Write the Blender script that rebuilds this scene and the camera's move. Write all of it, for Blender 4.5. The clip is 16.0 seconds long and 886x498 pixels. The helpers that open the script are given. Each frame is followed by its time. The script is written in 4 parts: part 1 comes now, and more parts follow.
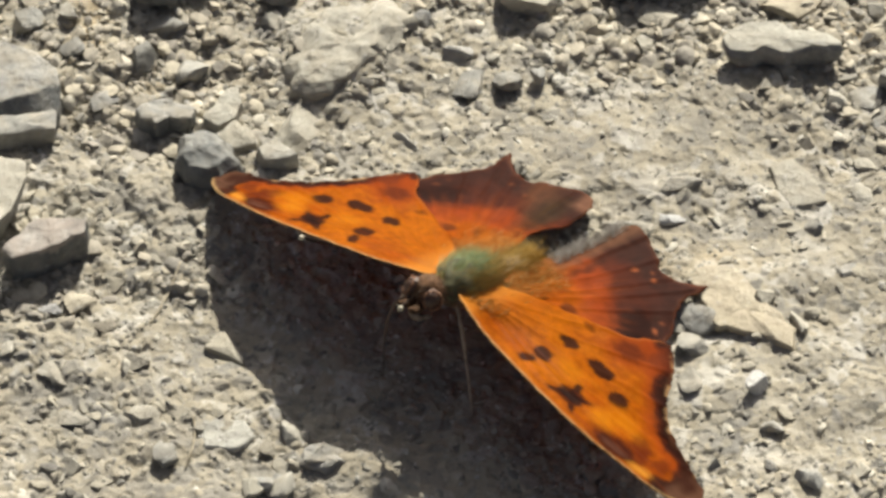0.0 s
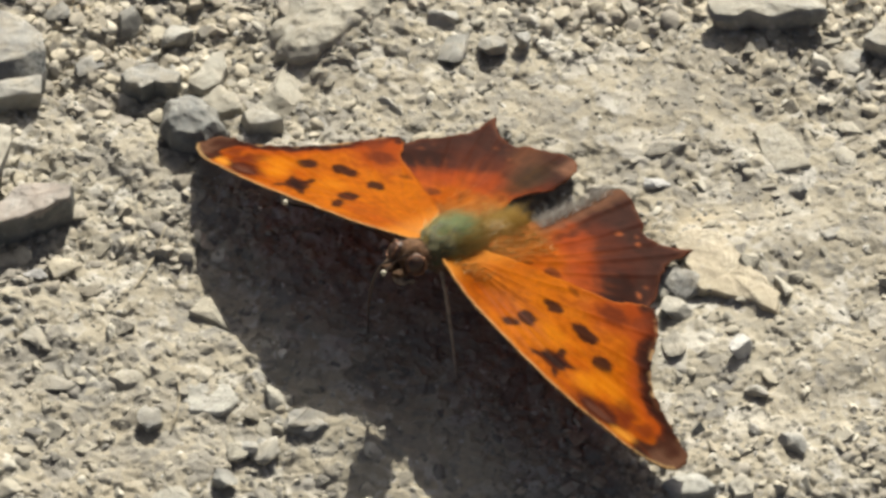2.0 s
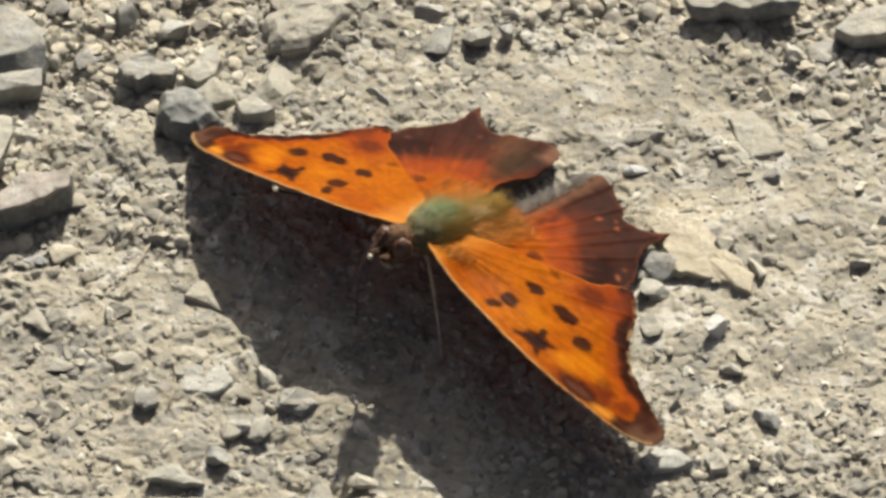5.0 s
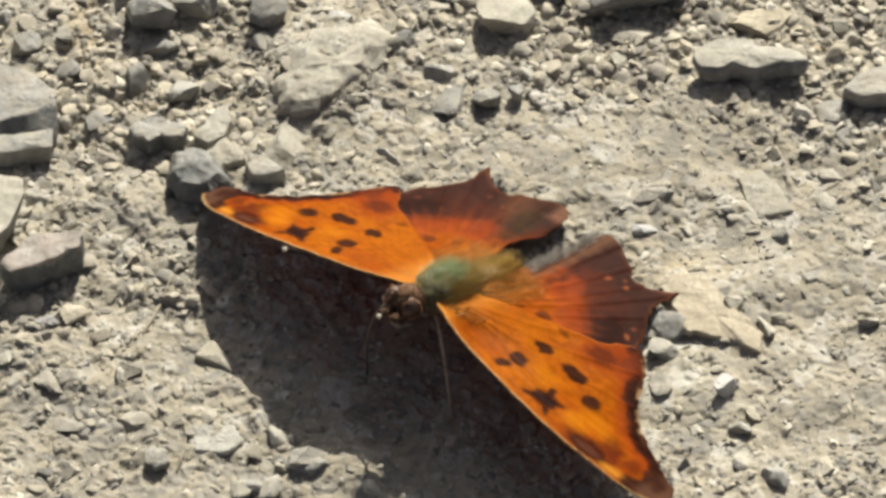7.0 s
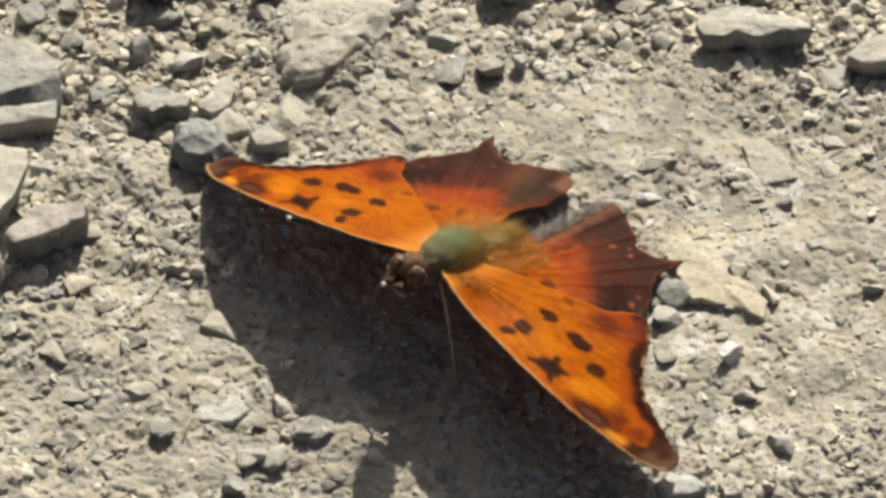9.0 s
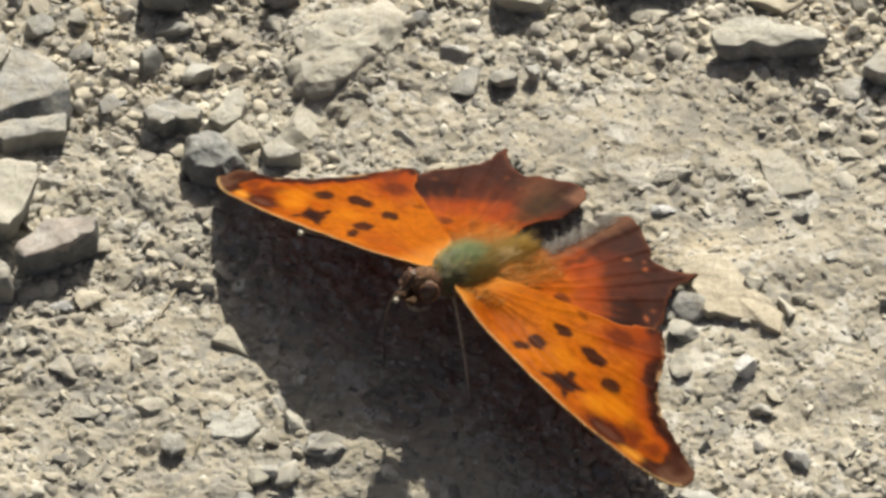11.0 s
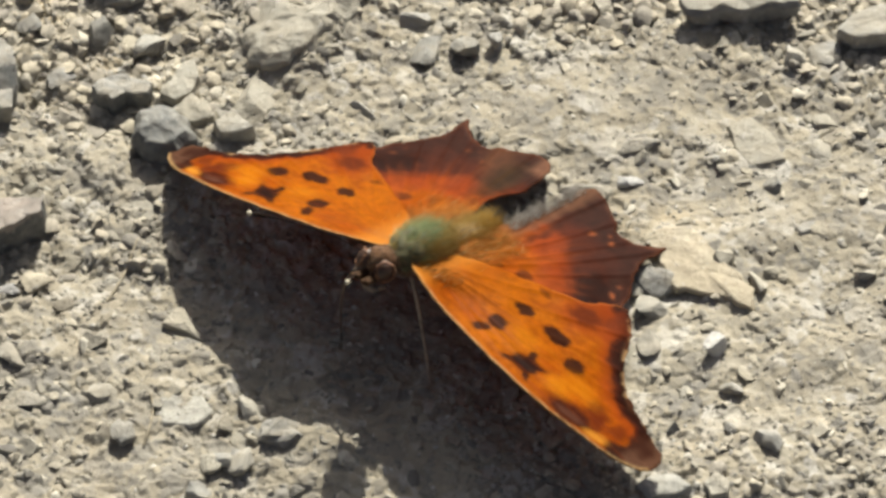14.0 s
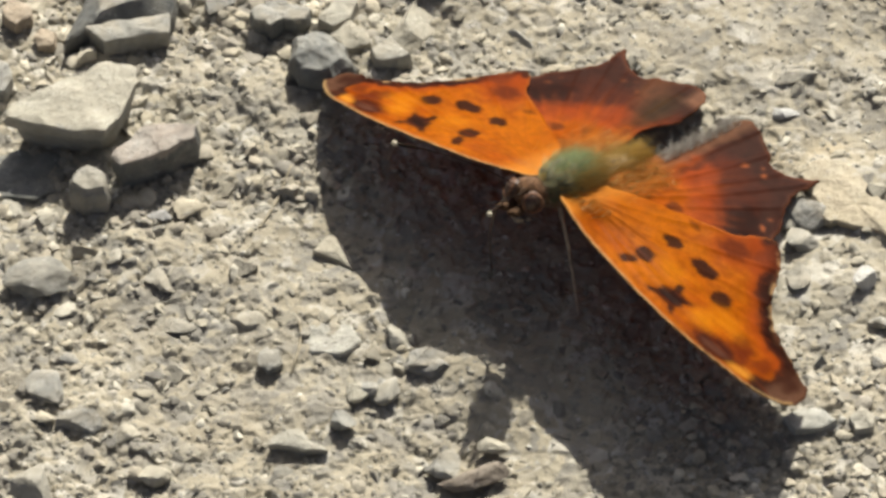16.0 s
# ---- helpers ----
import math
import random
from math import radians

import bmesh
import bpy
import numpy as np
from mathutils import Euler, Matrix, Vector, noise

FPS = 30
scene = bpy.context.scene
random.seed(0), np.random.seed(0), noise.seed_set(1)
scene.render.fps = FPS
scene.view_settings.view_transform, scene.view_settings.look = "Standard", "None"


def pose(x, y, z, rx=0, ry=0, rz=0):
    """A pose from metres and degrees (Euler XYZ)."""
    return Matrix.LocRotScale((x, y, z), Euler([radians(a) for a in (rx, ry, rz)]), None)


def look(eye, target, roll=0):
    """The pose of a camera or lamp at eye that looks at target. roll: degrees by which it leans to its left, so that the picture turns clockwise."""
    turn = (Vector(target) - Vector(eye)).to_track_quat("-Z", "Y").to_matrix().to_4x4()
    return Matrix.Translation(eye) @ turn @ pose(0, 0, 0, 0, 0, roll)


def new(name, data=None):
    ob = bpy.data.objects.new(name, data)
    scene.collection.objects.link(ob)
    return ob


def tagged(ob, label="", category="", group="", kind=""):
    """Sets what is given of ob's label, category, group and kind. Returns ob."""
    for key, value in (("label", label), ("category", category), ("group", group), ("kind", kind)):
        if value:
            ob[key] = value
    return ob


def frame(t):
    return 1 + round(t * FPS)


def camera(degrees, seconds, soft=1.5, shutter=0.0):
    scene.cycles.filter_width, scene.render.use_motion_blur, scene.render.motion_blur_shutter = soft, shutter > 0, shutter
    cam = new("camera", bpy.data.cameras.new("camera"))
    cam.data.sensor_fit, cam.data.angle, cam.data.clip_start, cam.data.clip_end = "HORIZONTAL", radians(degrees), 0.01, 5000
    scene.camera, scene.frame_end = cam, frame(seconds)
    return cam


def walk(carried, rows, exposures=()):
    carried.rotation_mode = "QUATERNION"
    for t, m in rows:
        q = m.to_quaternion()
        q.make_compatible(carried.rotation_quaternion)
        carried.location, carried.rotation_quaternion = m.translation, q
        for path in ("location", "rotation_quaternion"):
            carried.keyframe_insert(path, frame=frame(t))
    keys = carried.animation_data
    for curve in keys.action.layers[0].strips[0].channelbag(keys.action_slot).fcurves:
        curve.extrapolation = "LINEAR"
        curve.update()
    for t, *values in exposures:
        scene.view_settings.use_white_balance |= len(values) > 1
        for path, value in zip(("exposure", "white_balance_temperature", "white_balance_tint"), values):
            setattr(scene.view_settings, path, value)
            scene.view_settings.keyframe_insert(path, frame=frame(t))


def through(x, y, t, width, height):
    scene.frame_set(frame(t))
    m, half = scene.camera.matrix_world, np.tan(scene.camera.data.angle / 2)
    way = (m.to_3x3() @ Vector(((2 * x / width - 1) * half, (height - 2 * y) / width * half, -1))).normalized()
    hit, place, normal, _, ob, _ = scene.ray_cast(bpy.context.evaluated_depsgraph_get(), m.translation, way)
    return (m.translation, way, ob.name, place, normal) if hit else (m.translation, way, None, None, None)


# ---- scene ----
from mathutils import geometry

MM = 0.001
EL = 48.8


def view(x, y, reach, turn, tilt, roll):
    """Camera pose: aimed at (x, y) mm on the ground from 1.2 m times exp(reach), turned and tilted by degrees."""
    a, e, d = radians(turn), radians(EL + tilt), 1200 * math.exp(reach)
    ahead = Vector((math.cos(e) * math.sin(a), math.cos(e) * math.cos(a), -math.sin(e)))
    goal = Vector((x, y, 0))
    return look((goal - ahead * d) * MM, goal * MM, roll)


# ---- camera ----
cam = camera(3.12, 16.0, soft=3.3)
walk(cam, [
    (0.0, view(-1.381, -1.031, -0.0412, 0.976, 0.068, 1.206)),
    (0.5, view(-0.555, -1.573, -0.0408, 0.993, 0.077, 1.256)),
    (1.0, view(-0.480, -2.520, -0.0407, 0.905, 0.160, 1.123)),
    (1.5, view(-0.394, -3.481, -0.0411, 0.831, 0.241, 1.042)),
    (2.0, view(-0.296, -4.375, -0.0417, 0.749, 0.257, 0.963)),
    (2.5, view(-0.220, -4.976, -0.0416, 0.774, 0.294, 0.932)),
    (3.0, view(-0.172, -5.246, -0.0417, 0.636, 0.307, 0.801)),
    (5.5, view(0.651, -4.855, -0.0012, 0.276, 0.164, 0.318)),
    (6.0, view(0.432, -3.266, -0.0005, 0.209, 0.079, 0.244)),
    (6.5, view(0.230, -1.593, 0.0007, 0.205, 0.059, 0.238)),
    (7.0, view(0.000, -0.000, -0.0000, 0.000, -0.000, 0.000)),
    (7.5, view(-0.218, -0.135, -0.0015, -0.008, -0.099, -0.091)),
    (8.0, view(-0.395, -2.288, -0.0026, -0.144, -0.049, -0.314)),
    (8.5, view(-0.442, -3.940, -0.0034, -0.037, -0.019, -0.294)),
    (9.0, view(-0.323, -3.035, -0.0013, -0.008, -0.065, -0.260)),
    (9.2, view(-0.208, -2.565, -0.0014, 0.097, -0.008, -0.204)),
    (11.3, view(-1.176, -2.528, -0.0125, -0.130, 0.135, -0.516)),
    (11.5, view(-1.861, -2.937, -0.0161, -0.079, 0.090, -0.517)),
    (12.0, view(-3.676, -3.924, -0.0234, -0.209, 0.225, -0.730)),
    (12.5, view(-5.499, -4.886, -0.0315, -0.403, 0.283, -0.972)),
    (13.0, view(-6.363, -5.326, -0.0374, -0.673, 0.417, -1.284)),
    (13.5, view(-2.272, -4.535, -0.0424, -0.982, 0.506, -1.661)),
    (14.0, view(1.575, -4.011, -0.0451, -1.375, 0.675, -2.139)),
    (14.5, view(-2.947, -5.025, -0.0475, -2.490, 0.935, -3.175)),
    (15.0, view(-5.305, -6.997, -0.0501, -3.218, 1.084, -3.691)),
    (15.5, view(-5.864, -8.933, -0.0515, -3.961, 1.099, -4.061)),
    (16.0, view(-9.064, -10.294, -0.0493, -4.639, 1.216, -4.062)),
])
scene.view_settings.exposure = 0.9

# ---- light ----
SUN_WAY = Vector((0.27, 1.28, 1.0)).normalized()
world = bpy.data.worlds.new("daylight")
scene.world = world
world.use_nodes = True
sky = world.node_tree.nodes.new("ShaderNodeTexSky")
sky.sky_type, sky.sun_disc, sky.air_density, sky.dust_density = "NISHITA", False, 0.28, 3.0
sky.sun_elevation, sky.sun_rotation = math.asin(SUN_WAY.z), math.atan2(SUN_WAY.x, SUN_WAY.y)
backdrop = world.node_tree.nodes["Background"]
backdrop.inputs["Strength"].default_value = 0.077
haze = world.node_tree.nodes.new("ShaderNodeHueSaturation")
haze.inputs["Saturation"].default_value = 0.55
world.node_tree.links.new(sky.outputs["Color"], haze.inputs["Color"])
world.node_tree.links.new(haze.outputs["Color"], backdrop.inputs["Color"])
lamp = bpy.data.lights.new("sun", "SUN")
lamp.energy, lamp.angle, lamp.color = 5.0, radians(0.53), (1.0, 0.95, 0.815)
sun = new("sun", lamp)
sun.matrix_world = look(SUN_WAY * 3, (0, 0, 0))


# ---- materials ----
class Nodes:
    """A short hand for building a node material."""

    def __init__(self, name):
        self.mat = bpy.data.materials.new(name)
        self.mat.use_nodes = True
        self.tree = self.mat.node_tree
        self.shader = self.tree.nodes["Principled BSDF"]
        self.coords = self.add("ShaderNodeTexCoord").outputs["Object"]

    def add(self, kind, **values):
        node = self.tree.nodes.new(kind)
        for key, value in values.items():
            self.put(node.inputs[key.replace("_", " ")], value)
        return node

    def put(self, socket, value):
        if isinstance(value, bpy.types.NodeSocket):
            self.tree.links.new(value, socket)
        else:
            socket.default_value = value

    def noise(self, size, detail=4.0, rough=0.6, where=None):
        """Noise whose blotches are about size millimetres across."""
        return self.add("ShaderNodeTexNoise", Vector=where or self.coords, Scale=1000.0 / size, Detail=detail,
                        Roughness=rough).outputs["Fac"]

    def ramp(self, value, *stops):
        node = self.add("ShaderNodeValToRGB", Fac=value)
        band = node.color_ramp
        while len(band.elements) < len(stops):
            band.elements.new(0.5)
        for element, (at, colour) in zip(band.elements, stops):
            element.position, element.color = at, (*colour, 1)
        return node.outputs["Color"]

    def mix(self, a, b, factor, blend="MIX"):
        node = self.tree.nodes.new("ShaderNodeMix")
        node.data_type, node.blend_type = "RGBA", blend
        self.put(node.inputs[0], factor)
        for socket, value in ((node.inputs[6], a), (node.inputs[7], b)):
            self.put(socket, value if isinstance(value, bpy.types.NodeSocket) else (*value, 1))
        return node.outputs[2]

    def bump(self, height, depth, strength=1.0, under=None):
        node = self.add("ShaderNodeBump", Height=height, Distance=depth * MM, Strength=strength)
        if under:
            self.put(node.inputs["Normal"], under)
        return node.outputs["Normal"]

    def finish(self, colour, rough, normal=None, spec=0.3):
        self.put(self.shader.inputs["Base Color"], colour if isinstance(colour, bpy.types.NodeSocket) else (*colour, 1))
        self.put(self.shader.inputs["Roughness"], rough)
        self.put(self.shader.inputs["Specular IOR Level"], spec)
        if normal:
            self.put(self.shader.inputs["Normal"], normal)
        return self.mat


def dirt_material():
    """Packed earth: tan fines between pale grey trodden chips."""
    n = Nodes("dirt")
    base = n.ramp(n.noise(14, 4), (0.3, (0.265, 0.236, 0.182)), (0.5, (0.29, 0.262, 0.208)), (0.7, (0.275, 0.258, 0.218)))
    chip = n.add("ShaderNodeAttribute")
    chip.attribute_name = "chip"
    stony = n.ramp(chip.outputs["Fac"], (0.24, (0.19, 0.184, 0.17)), (0.38, (0.262, 0.242, 0.198)), (0.55, (0.28, 0.255, 0.202)), (0.66, (0.31, 0.292, 0.25)), (0.8, (0.37, 0.36, 0.335)))
    cover = n.ramp(n.noise(5.0, 5, 0.65), (0.36, (0.3, 0.3, 0.3)), (0.6, (1, 1, 1)))
    base = n.mix(base, stony, cover)
    patch = n.ramp(n.noise(6.5, 5, 0.65), (0.34, (0.84, 0.84, 0.85)), (0.5, (1, 0.99, 0.97)), (0.68, (1.08, 1.08, 1.07)))
    base = n.mix(base, patch, 0.9, "MULTIPLY")
    ochre = n.add("ShaderNodeAttribute")
    ochre.attribute_name = "ochre"
    base = n.mix(base, (0.36, 0.285, 0.175), ochre.outputs["Fac"])
    ash = n.ramp(n.noise(1.7, 5, 0.65), (0.36, (1, 1, 1)), (0.46, (0, 0, 0)))
    base = n.mix(base, n.mix(base, (0.205, 0.198, 0.182), 0.45), ash)
    tract = n.ramp(n.noise(260, 5, 0.65), (0.35, (0.86, 0.85, 0.83)), (0.5, (1, 1, 1)), (0.65, (1.08, 1.07, 1.05)))
    base = n.mix(base, tract, 0.7, "MULTIPLY")
    specks = n.ramp(n.noise(0.5, 3, 0.7), (0.3, (0.8, 0.78, 0.75)), (0.44, (0.97, 0.96, 0.94)), (0.6, (1, 0.99, 0.97)), (0.74, (1.2, 1.19, 1.17)))
    base = n.mix(base, specks, 0.65, "MULTIPLY")
    fine = n.bump(n.noise(0.25, 3, 0.7), 0.05, 0.7)
    coarse = n.bump(n.noise(1.0, 5, 0.65), 0.14, 0.7, fine)
    return n.finish(base, 0.9, coarse, 0.2)


def stone_material(name, dark, mid, light, dust=0.3, blush=(0.285, 0.255, 0.2)):
    """Rough broken limestone: mottled, faint bedding, paler worn flecks, dust on it."""
    n = Nodes(name)
    chance = n.add("ShaderNodeObjectInfo").outputs["Random"]
    shift = n.add("ShaderNodeVectorMath")
    n.put(shift.inputs[0], n.coords)
    spread = n.add("ShaderNodeCombineXYZ", X=chance, Y=chance, Z=chance).outputs[0]
    n.put(shift.inputs[1], spread)
    where = shift.outputs[0]
    body = n.ramp(n.noise(3.4, 5, 0.6, where), (0.34, dark), (0.5, mid), (0.66, light))
    grains = n.ramp(n.noise(0.5, 4, 0.68, where), (0.33, (0.76, 0.76, 0.77)), (0.5, (1, 1, 1)), (0.66, (1.2, 1.19, 1.16)))
    body = n.mix(body, grains, 0.6, "MULTIPLY")
    vary = n.ramp(chance, (0.0, (0.84, 0.84, 0.86)), (0.5, (1, 1, 1)), (1.0, (1.12, 1.09, 1.03)))
    body = n.mix(body, vary, 1.0, "MULTIPLY")
    dusty = n.ramp(n.noise(1.8, 5, 0.65, where), (0.42, (0, 0, 0)), (0.62, (1, 1, 1)))
    weight = n.add("ShaderNodeMath", Value=dusty)
    weight.operation = "MULTIPLY"
    weight.inputs[1].default_value = dust
    body = n.mix(body, blush, weight.outputs[0])
    flecks = n.ramp(n.noise(0.8, 3, 0.6, where), (0.62, (0, 0, 0)), (0.72, (1, 1, 1)))
    body = n.mix(body, n.mix(body, (0.4, 0.39, 0.37), 0.5), flecks)
    rough = n.bump(n.noise(0.28, 4, 0.7, where), 0.05, 0.7)
    chips = n.bump(n.noise(1.2, 6, 0.7, where), 0.4, 0.8, rough)
    return n.finish(body, 0.72, chips, 0.35)


def grit_material():
    n = Nodes("grit")
    island = n.add("ShaderNodeNewGeometry").outputs["Random Per Island"]
    body = n.ramp(island, (0.0, (0.162, 0.158, 0.147)), (0.14, (0.21, 0.202, 0.183)), (0.4, (0.237, 0.223, 0.192)),
                  (0.75, (0.276, 0.261, 0.222)), (0.9, (0.318, 0.309, 0.282)), (1.0, (0.408, 0.402, 0.378)))
    body = n.mix(body, n.ramp(n.noise(0.4, 4, 0.7), (0.35, (0.7, 0.7, 0.7)), (0.65, (1.2, 1.18, 1.12))), 0.8, "MULTIPLY")
    return n.finish(body, 0.88, n.bump(n.noise(0.2, 3), 0.06, 0.7), 0.2)


def wing_material(name, through):
    """Scaled membrane: painted pigment, fine scale rows, a little light through it."""
    n = Nodes(name)
    pigment = n.add("ShaderNodeAttribute")
    pigment.attribute_name = "pigment"
    rows = n.ramp(n.noise(0.16, 3, 0.7), (0.3, (0.80, 0.78, 0.75)), (0.55, (1, 1, 1)), (0.75, (1.14, 1.16, 1.25)))
    colour = n.mix(pigment.outputs["Color"], rows, 0.75, "MULTIPLY")
    n.finish(colour, 0.5, n.bump(n.noise(0.2, 2), 0.03, 0.6), 0.02)
    glow = n.add("ShaderNodeBsdfTranslucent", Color=colour)
    blend = n.add("ShaderNodeMixShader", Fac=through)
    n.put(blend.inputs[1], n.shader.outputs[0])
    n.put(blend.inputs[2], glow.outputs[0])
    n.put(n.tree.nodes["Material Output"].inputs["Surface"], blend.outputs[0])
    return n.mat


def plain_material(name, colour, rough=0.7, size=0.5, contrast=0.35, spec=0.3):
    n = Nodes(name)
    lo, hi = [c * (1 - contrast) for c in colour], [c * (1 + contrast) for c in colour]
    return n.finish(n.ramp(n.noise(size, 4, 0.65), (0.35, lo), (0.65, hi)), rough, n.bump(n.noise(size * 0.4, 3), 0.04, 0.6), spec)


def hair_material(name, *stops):
    n = Nodes(name)
    island = n.add("ShaderNodeNewGeometry").outputs["Random Per Island"]
    return n.finish(n.ramp(island, *stops), 0.6, None, 0.3)


def gravel_material(name, *stops):
    n = Nodes(name)
    island = n.add("ShaderNodeNewGeometry").outputs["Random Per Island"]
    body = n.ramp(island, *stops)
    body = n.mix(body, n.ramp(n.noise(0.8, 5, 0.7), (0.32, (0.7, 0.69, 0.68)), (0.5, (1, 0.99, 0.97)), (0.68, (1.2, 1.18, 1.12))), 0.85, "MULTIPLY")
    rough = n.bump(n.noise(0.22, 3, 0.7), 0.07, 0.8)
    return n.finish(body, 0.88, n.bump(n.noise(0.7, 4, 0.6), 0.2, 0.7, rough), 0.2)


GRAVEL = gravel_material("gravel", (0.0, (0.182, 0.173, 0.155)), (0.2, (0.251, 0.233, 0.202)), (0.45, (0.312, 0.285, 0.233)),
                         (0.75, (0.349, 0.318, 0.254)), (1.0, (0.455, 0.429, 0.366)))
FLUSH = gravel_material("dusty_gravel", (0.0, (0.148, 0.142, 0.131)), (0.15, (0.222, 0.212, 0.185)), (0.45, (0.289, 0.269, 0.222)), (0.75, (0.323, 0.299, 0.245)), (1.0, (0.417, 0.403, 0.356)))
DIRT, GRIT, WING, WING_UNDER = dirt_material(), grit_material(), wing_material("wing_scales", 0.26), wing_material("wing_underside", 0.75)
STONE = {
    "grey": stone_material("grey_stone", (0.174, 0.172, 0.160), (0.246, 0.242, 0.223), (0.312, 0.305, 0.278), 0.65),
    "dark": stone_material("dark_stone", (0.120, 0.121, 0.116), (0.174, 0.174, 0.165), (0.252, 0.250, 0.229), 0.35),
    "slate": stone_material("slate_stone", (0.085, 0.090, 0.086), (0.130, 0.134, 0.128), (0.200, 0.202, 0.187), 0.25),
    "rosy": stone_material("rosy_dusty_stone", (0.19, 0.172, 0.155), (0.255, 0.23, 0.205), (0.31, 0.29, 0.265), 0.5, (0.3, 0.245, 0.205)),
    "blush": stone_material("blush_stone", (0.24, 0.19, 0.135), (0.3, 0.245, 0.18), (0.36, 0.305, 0.235), 0.3, (0.33, 0.26, 0.19)),
    "umber": stone_material("umber_stone", (0.1, 0.08, 0.066), (0.15, 0.122, 0.1), (0.21, 0.178, 0.15), 0.25),
    "tan": stone_material("tan_stone", (0.24, 0.213, 0.162), (0.294, 0.264, 0.204), (0.342, 0.315, 0.255)),
    "sand": stone_material("sandy_stone", (0.25, 0.22, 0.165), (0.3, 0.268, 0.207), (0.345, 0.315, 0.255), 0.5, (0.32, 0.272, 0.2)),
    "pale": stone_material("pale_stone", (0.258, 0.248, 0.212), (0.312, 0.298, 0.255), (0.360, 0.346, 0.301), 0.45),
    "dusty": stone_material("dusty_stone", (0.222, 0.21, 0.177), (0.276, 0.261, 0.219), (0.324, 0.309, 0.267), 0.6),
    "whitish": stone_material("white_grey_stone", (0.240, 0.236, 0.215), (0.300, 0.296, 0.269), (0.372, 0.367, 0.338), 0.2),
    "white": stone_material("whitish_stone", (0.312, 0.309, 0.3), (0.396, 0.393, 0.381), (0.468, 0.465, 0.45), 0.12),
}
THORAX_SKIN = plain_material("green_fur", (0.072, 0.069, 0.036), 0.9, 0.7, 0.25)
BODY_SKIN = plain_material("brown_fur", (0.132, 0.087, 0.036), 0.9)
HEAD_SKIN = plain_material("head_fur", (0.108, 0.054, 0.025), 0.9, 0.4, 0.5)
PALP_SKIN = plain_material("palp_fur", (0.06, 0.034, 0.019), 0.9, 0.3, 0.5, 0.1)
EYE_SKIN = plain_material("eye", (0.048, 0.022, 0.012), 0.4, 0.2, 0.5, 0.4)
EYE_RIM = plain_material("eye_rim", (0.144, 0.066, 0.033), 0.7, 0.3, 0.4)
HORN = plain_material("antenna_shaft", (0.012, 0.007, 0.005), 0.8, 0.5, 0.35, 0.05)
CLUB = plain_material("antenna_tip", (0.432, 0.396, 0.3), 0.5, 0.5, 0.08)
LEG = plain_material("leg_skin", (0.042, 0.027, 0.018), 0.6)
THROAT_SKIN = plain_material("throat_fur", (0.17, 0.13, 0.095), 0.8)
BROWN_LEG = plain_material("brown_leg_skin", (0.11, 0.078, 0.055), 0.6)
PALE_LEG = plain_material("pale_leg_skin", (0.264, 0.21, 0.156), 0.6)


# ---- numbers for the relief ----
def scramble(i, j, seed):
    h = (i.astype(np.int64) * 374761393 + j.astype(np.int64) * 668265263 + seed * 974634777) & 0x7FFFFFFF
    h = ((h ^ (h >> 13)) * 1274126177) & 0x7FFFFFFF
    return ((h ^ (h >> 16)) & 0xFFFFF) / 0xFFFFF


def swell(x, y, size, seed):
    """Smooth value noise, -1 to 1, with waves of that size in mm."""
    x, y = np.asarray(x, float) / size, np.asarray(y, float) / size
    i, j = np.floor(x), np.floor(y)
    u, v = x - i, y - j
    u, v = u * u * (3 - 2 * u), v * v * (3 - 2 * v)
    a, b = scramble(i, j, seed), scramble(i + 1, j, seed)
    c, d = scramble(i, j + 1, seed), scramble(i + 1, j + 1, seed)
    return 2 * ((a * (1 - u) + b * u) * (1 - v) + (c * (1 - u) + d * u) * v) - 1


def grains(x, y, size, seed, fill):
    """Half-buried round grains on a jittered lattice: their height over the ground, in mm."""
    x, y = np.asarray(x, float) / size, np.asarray(y, float) / size
    i, j = np.floor(x), np.floor(y)
    top = np.zeros_like(x)
    for di in (-1, 0, 1):
        for dj in (-1, 0, 1):
            ci, cj = i + di, j + dj
            px, py = ci + scramble(ci, cj, seed), cj + scramble(ci, cj, seed + 1)
            r = 0.22 + 0.38 * scramble(ci, cj, seed + 2)
            r = np.where(scramble(ci, cj, seed + 3) < fill, r, 1e-6)
            q = 1 - ((x - px) ** 2 + (y - py) ** 2) / (r * r)
            top = np.maximum(top, 0.75 * r * np.sqrt(np.maximum(q, 0)))
    return top * size


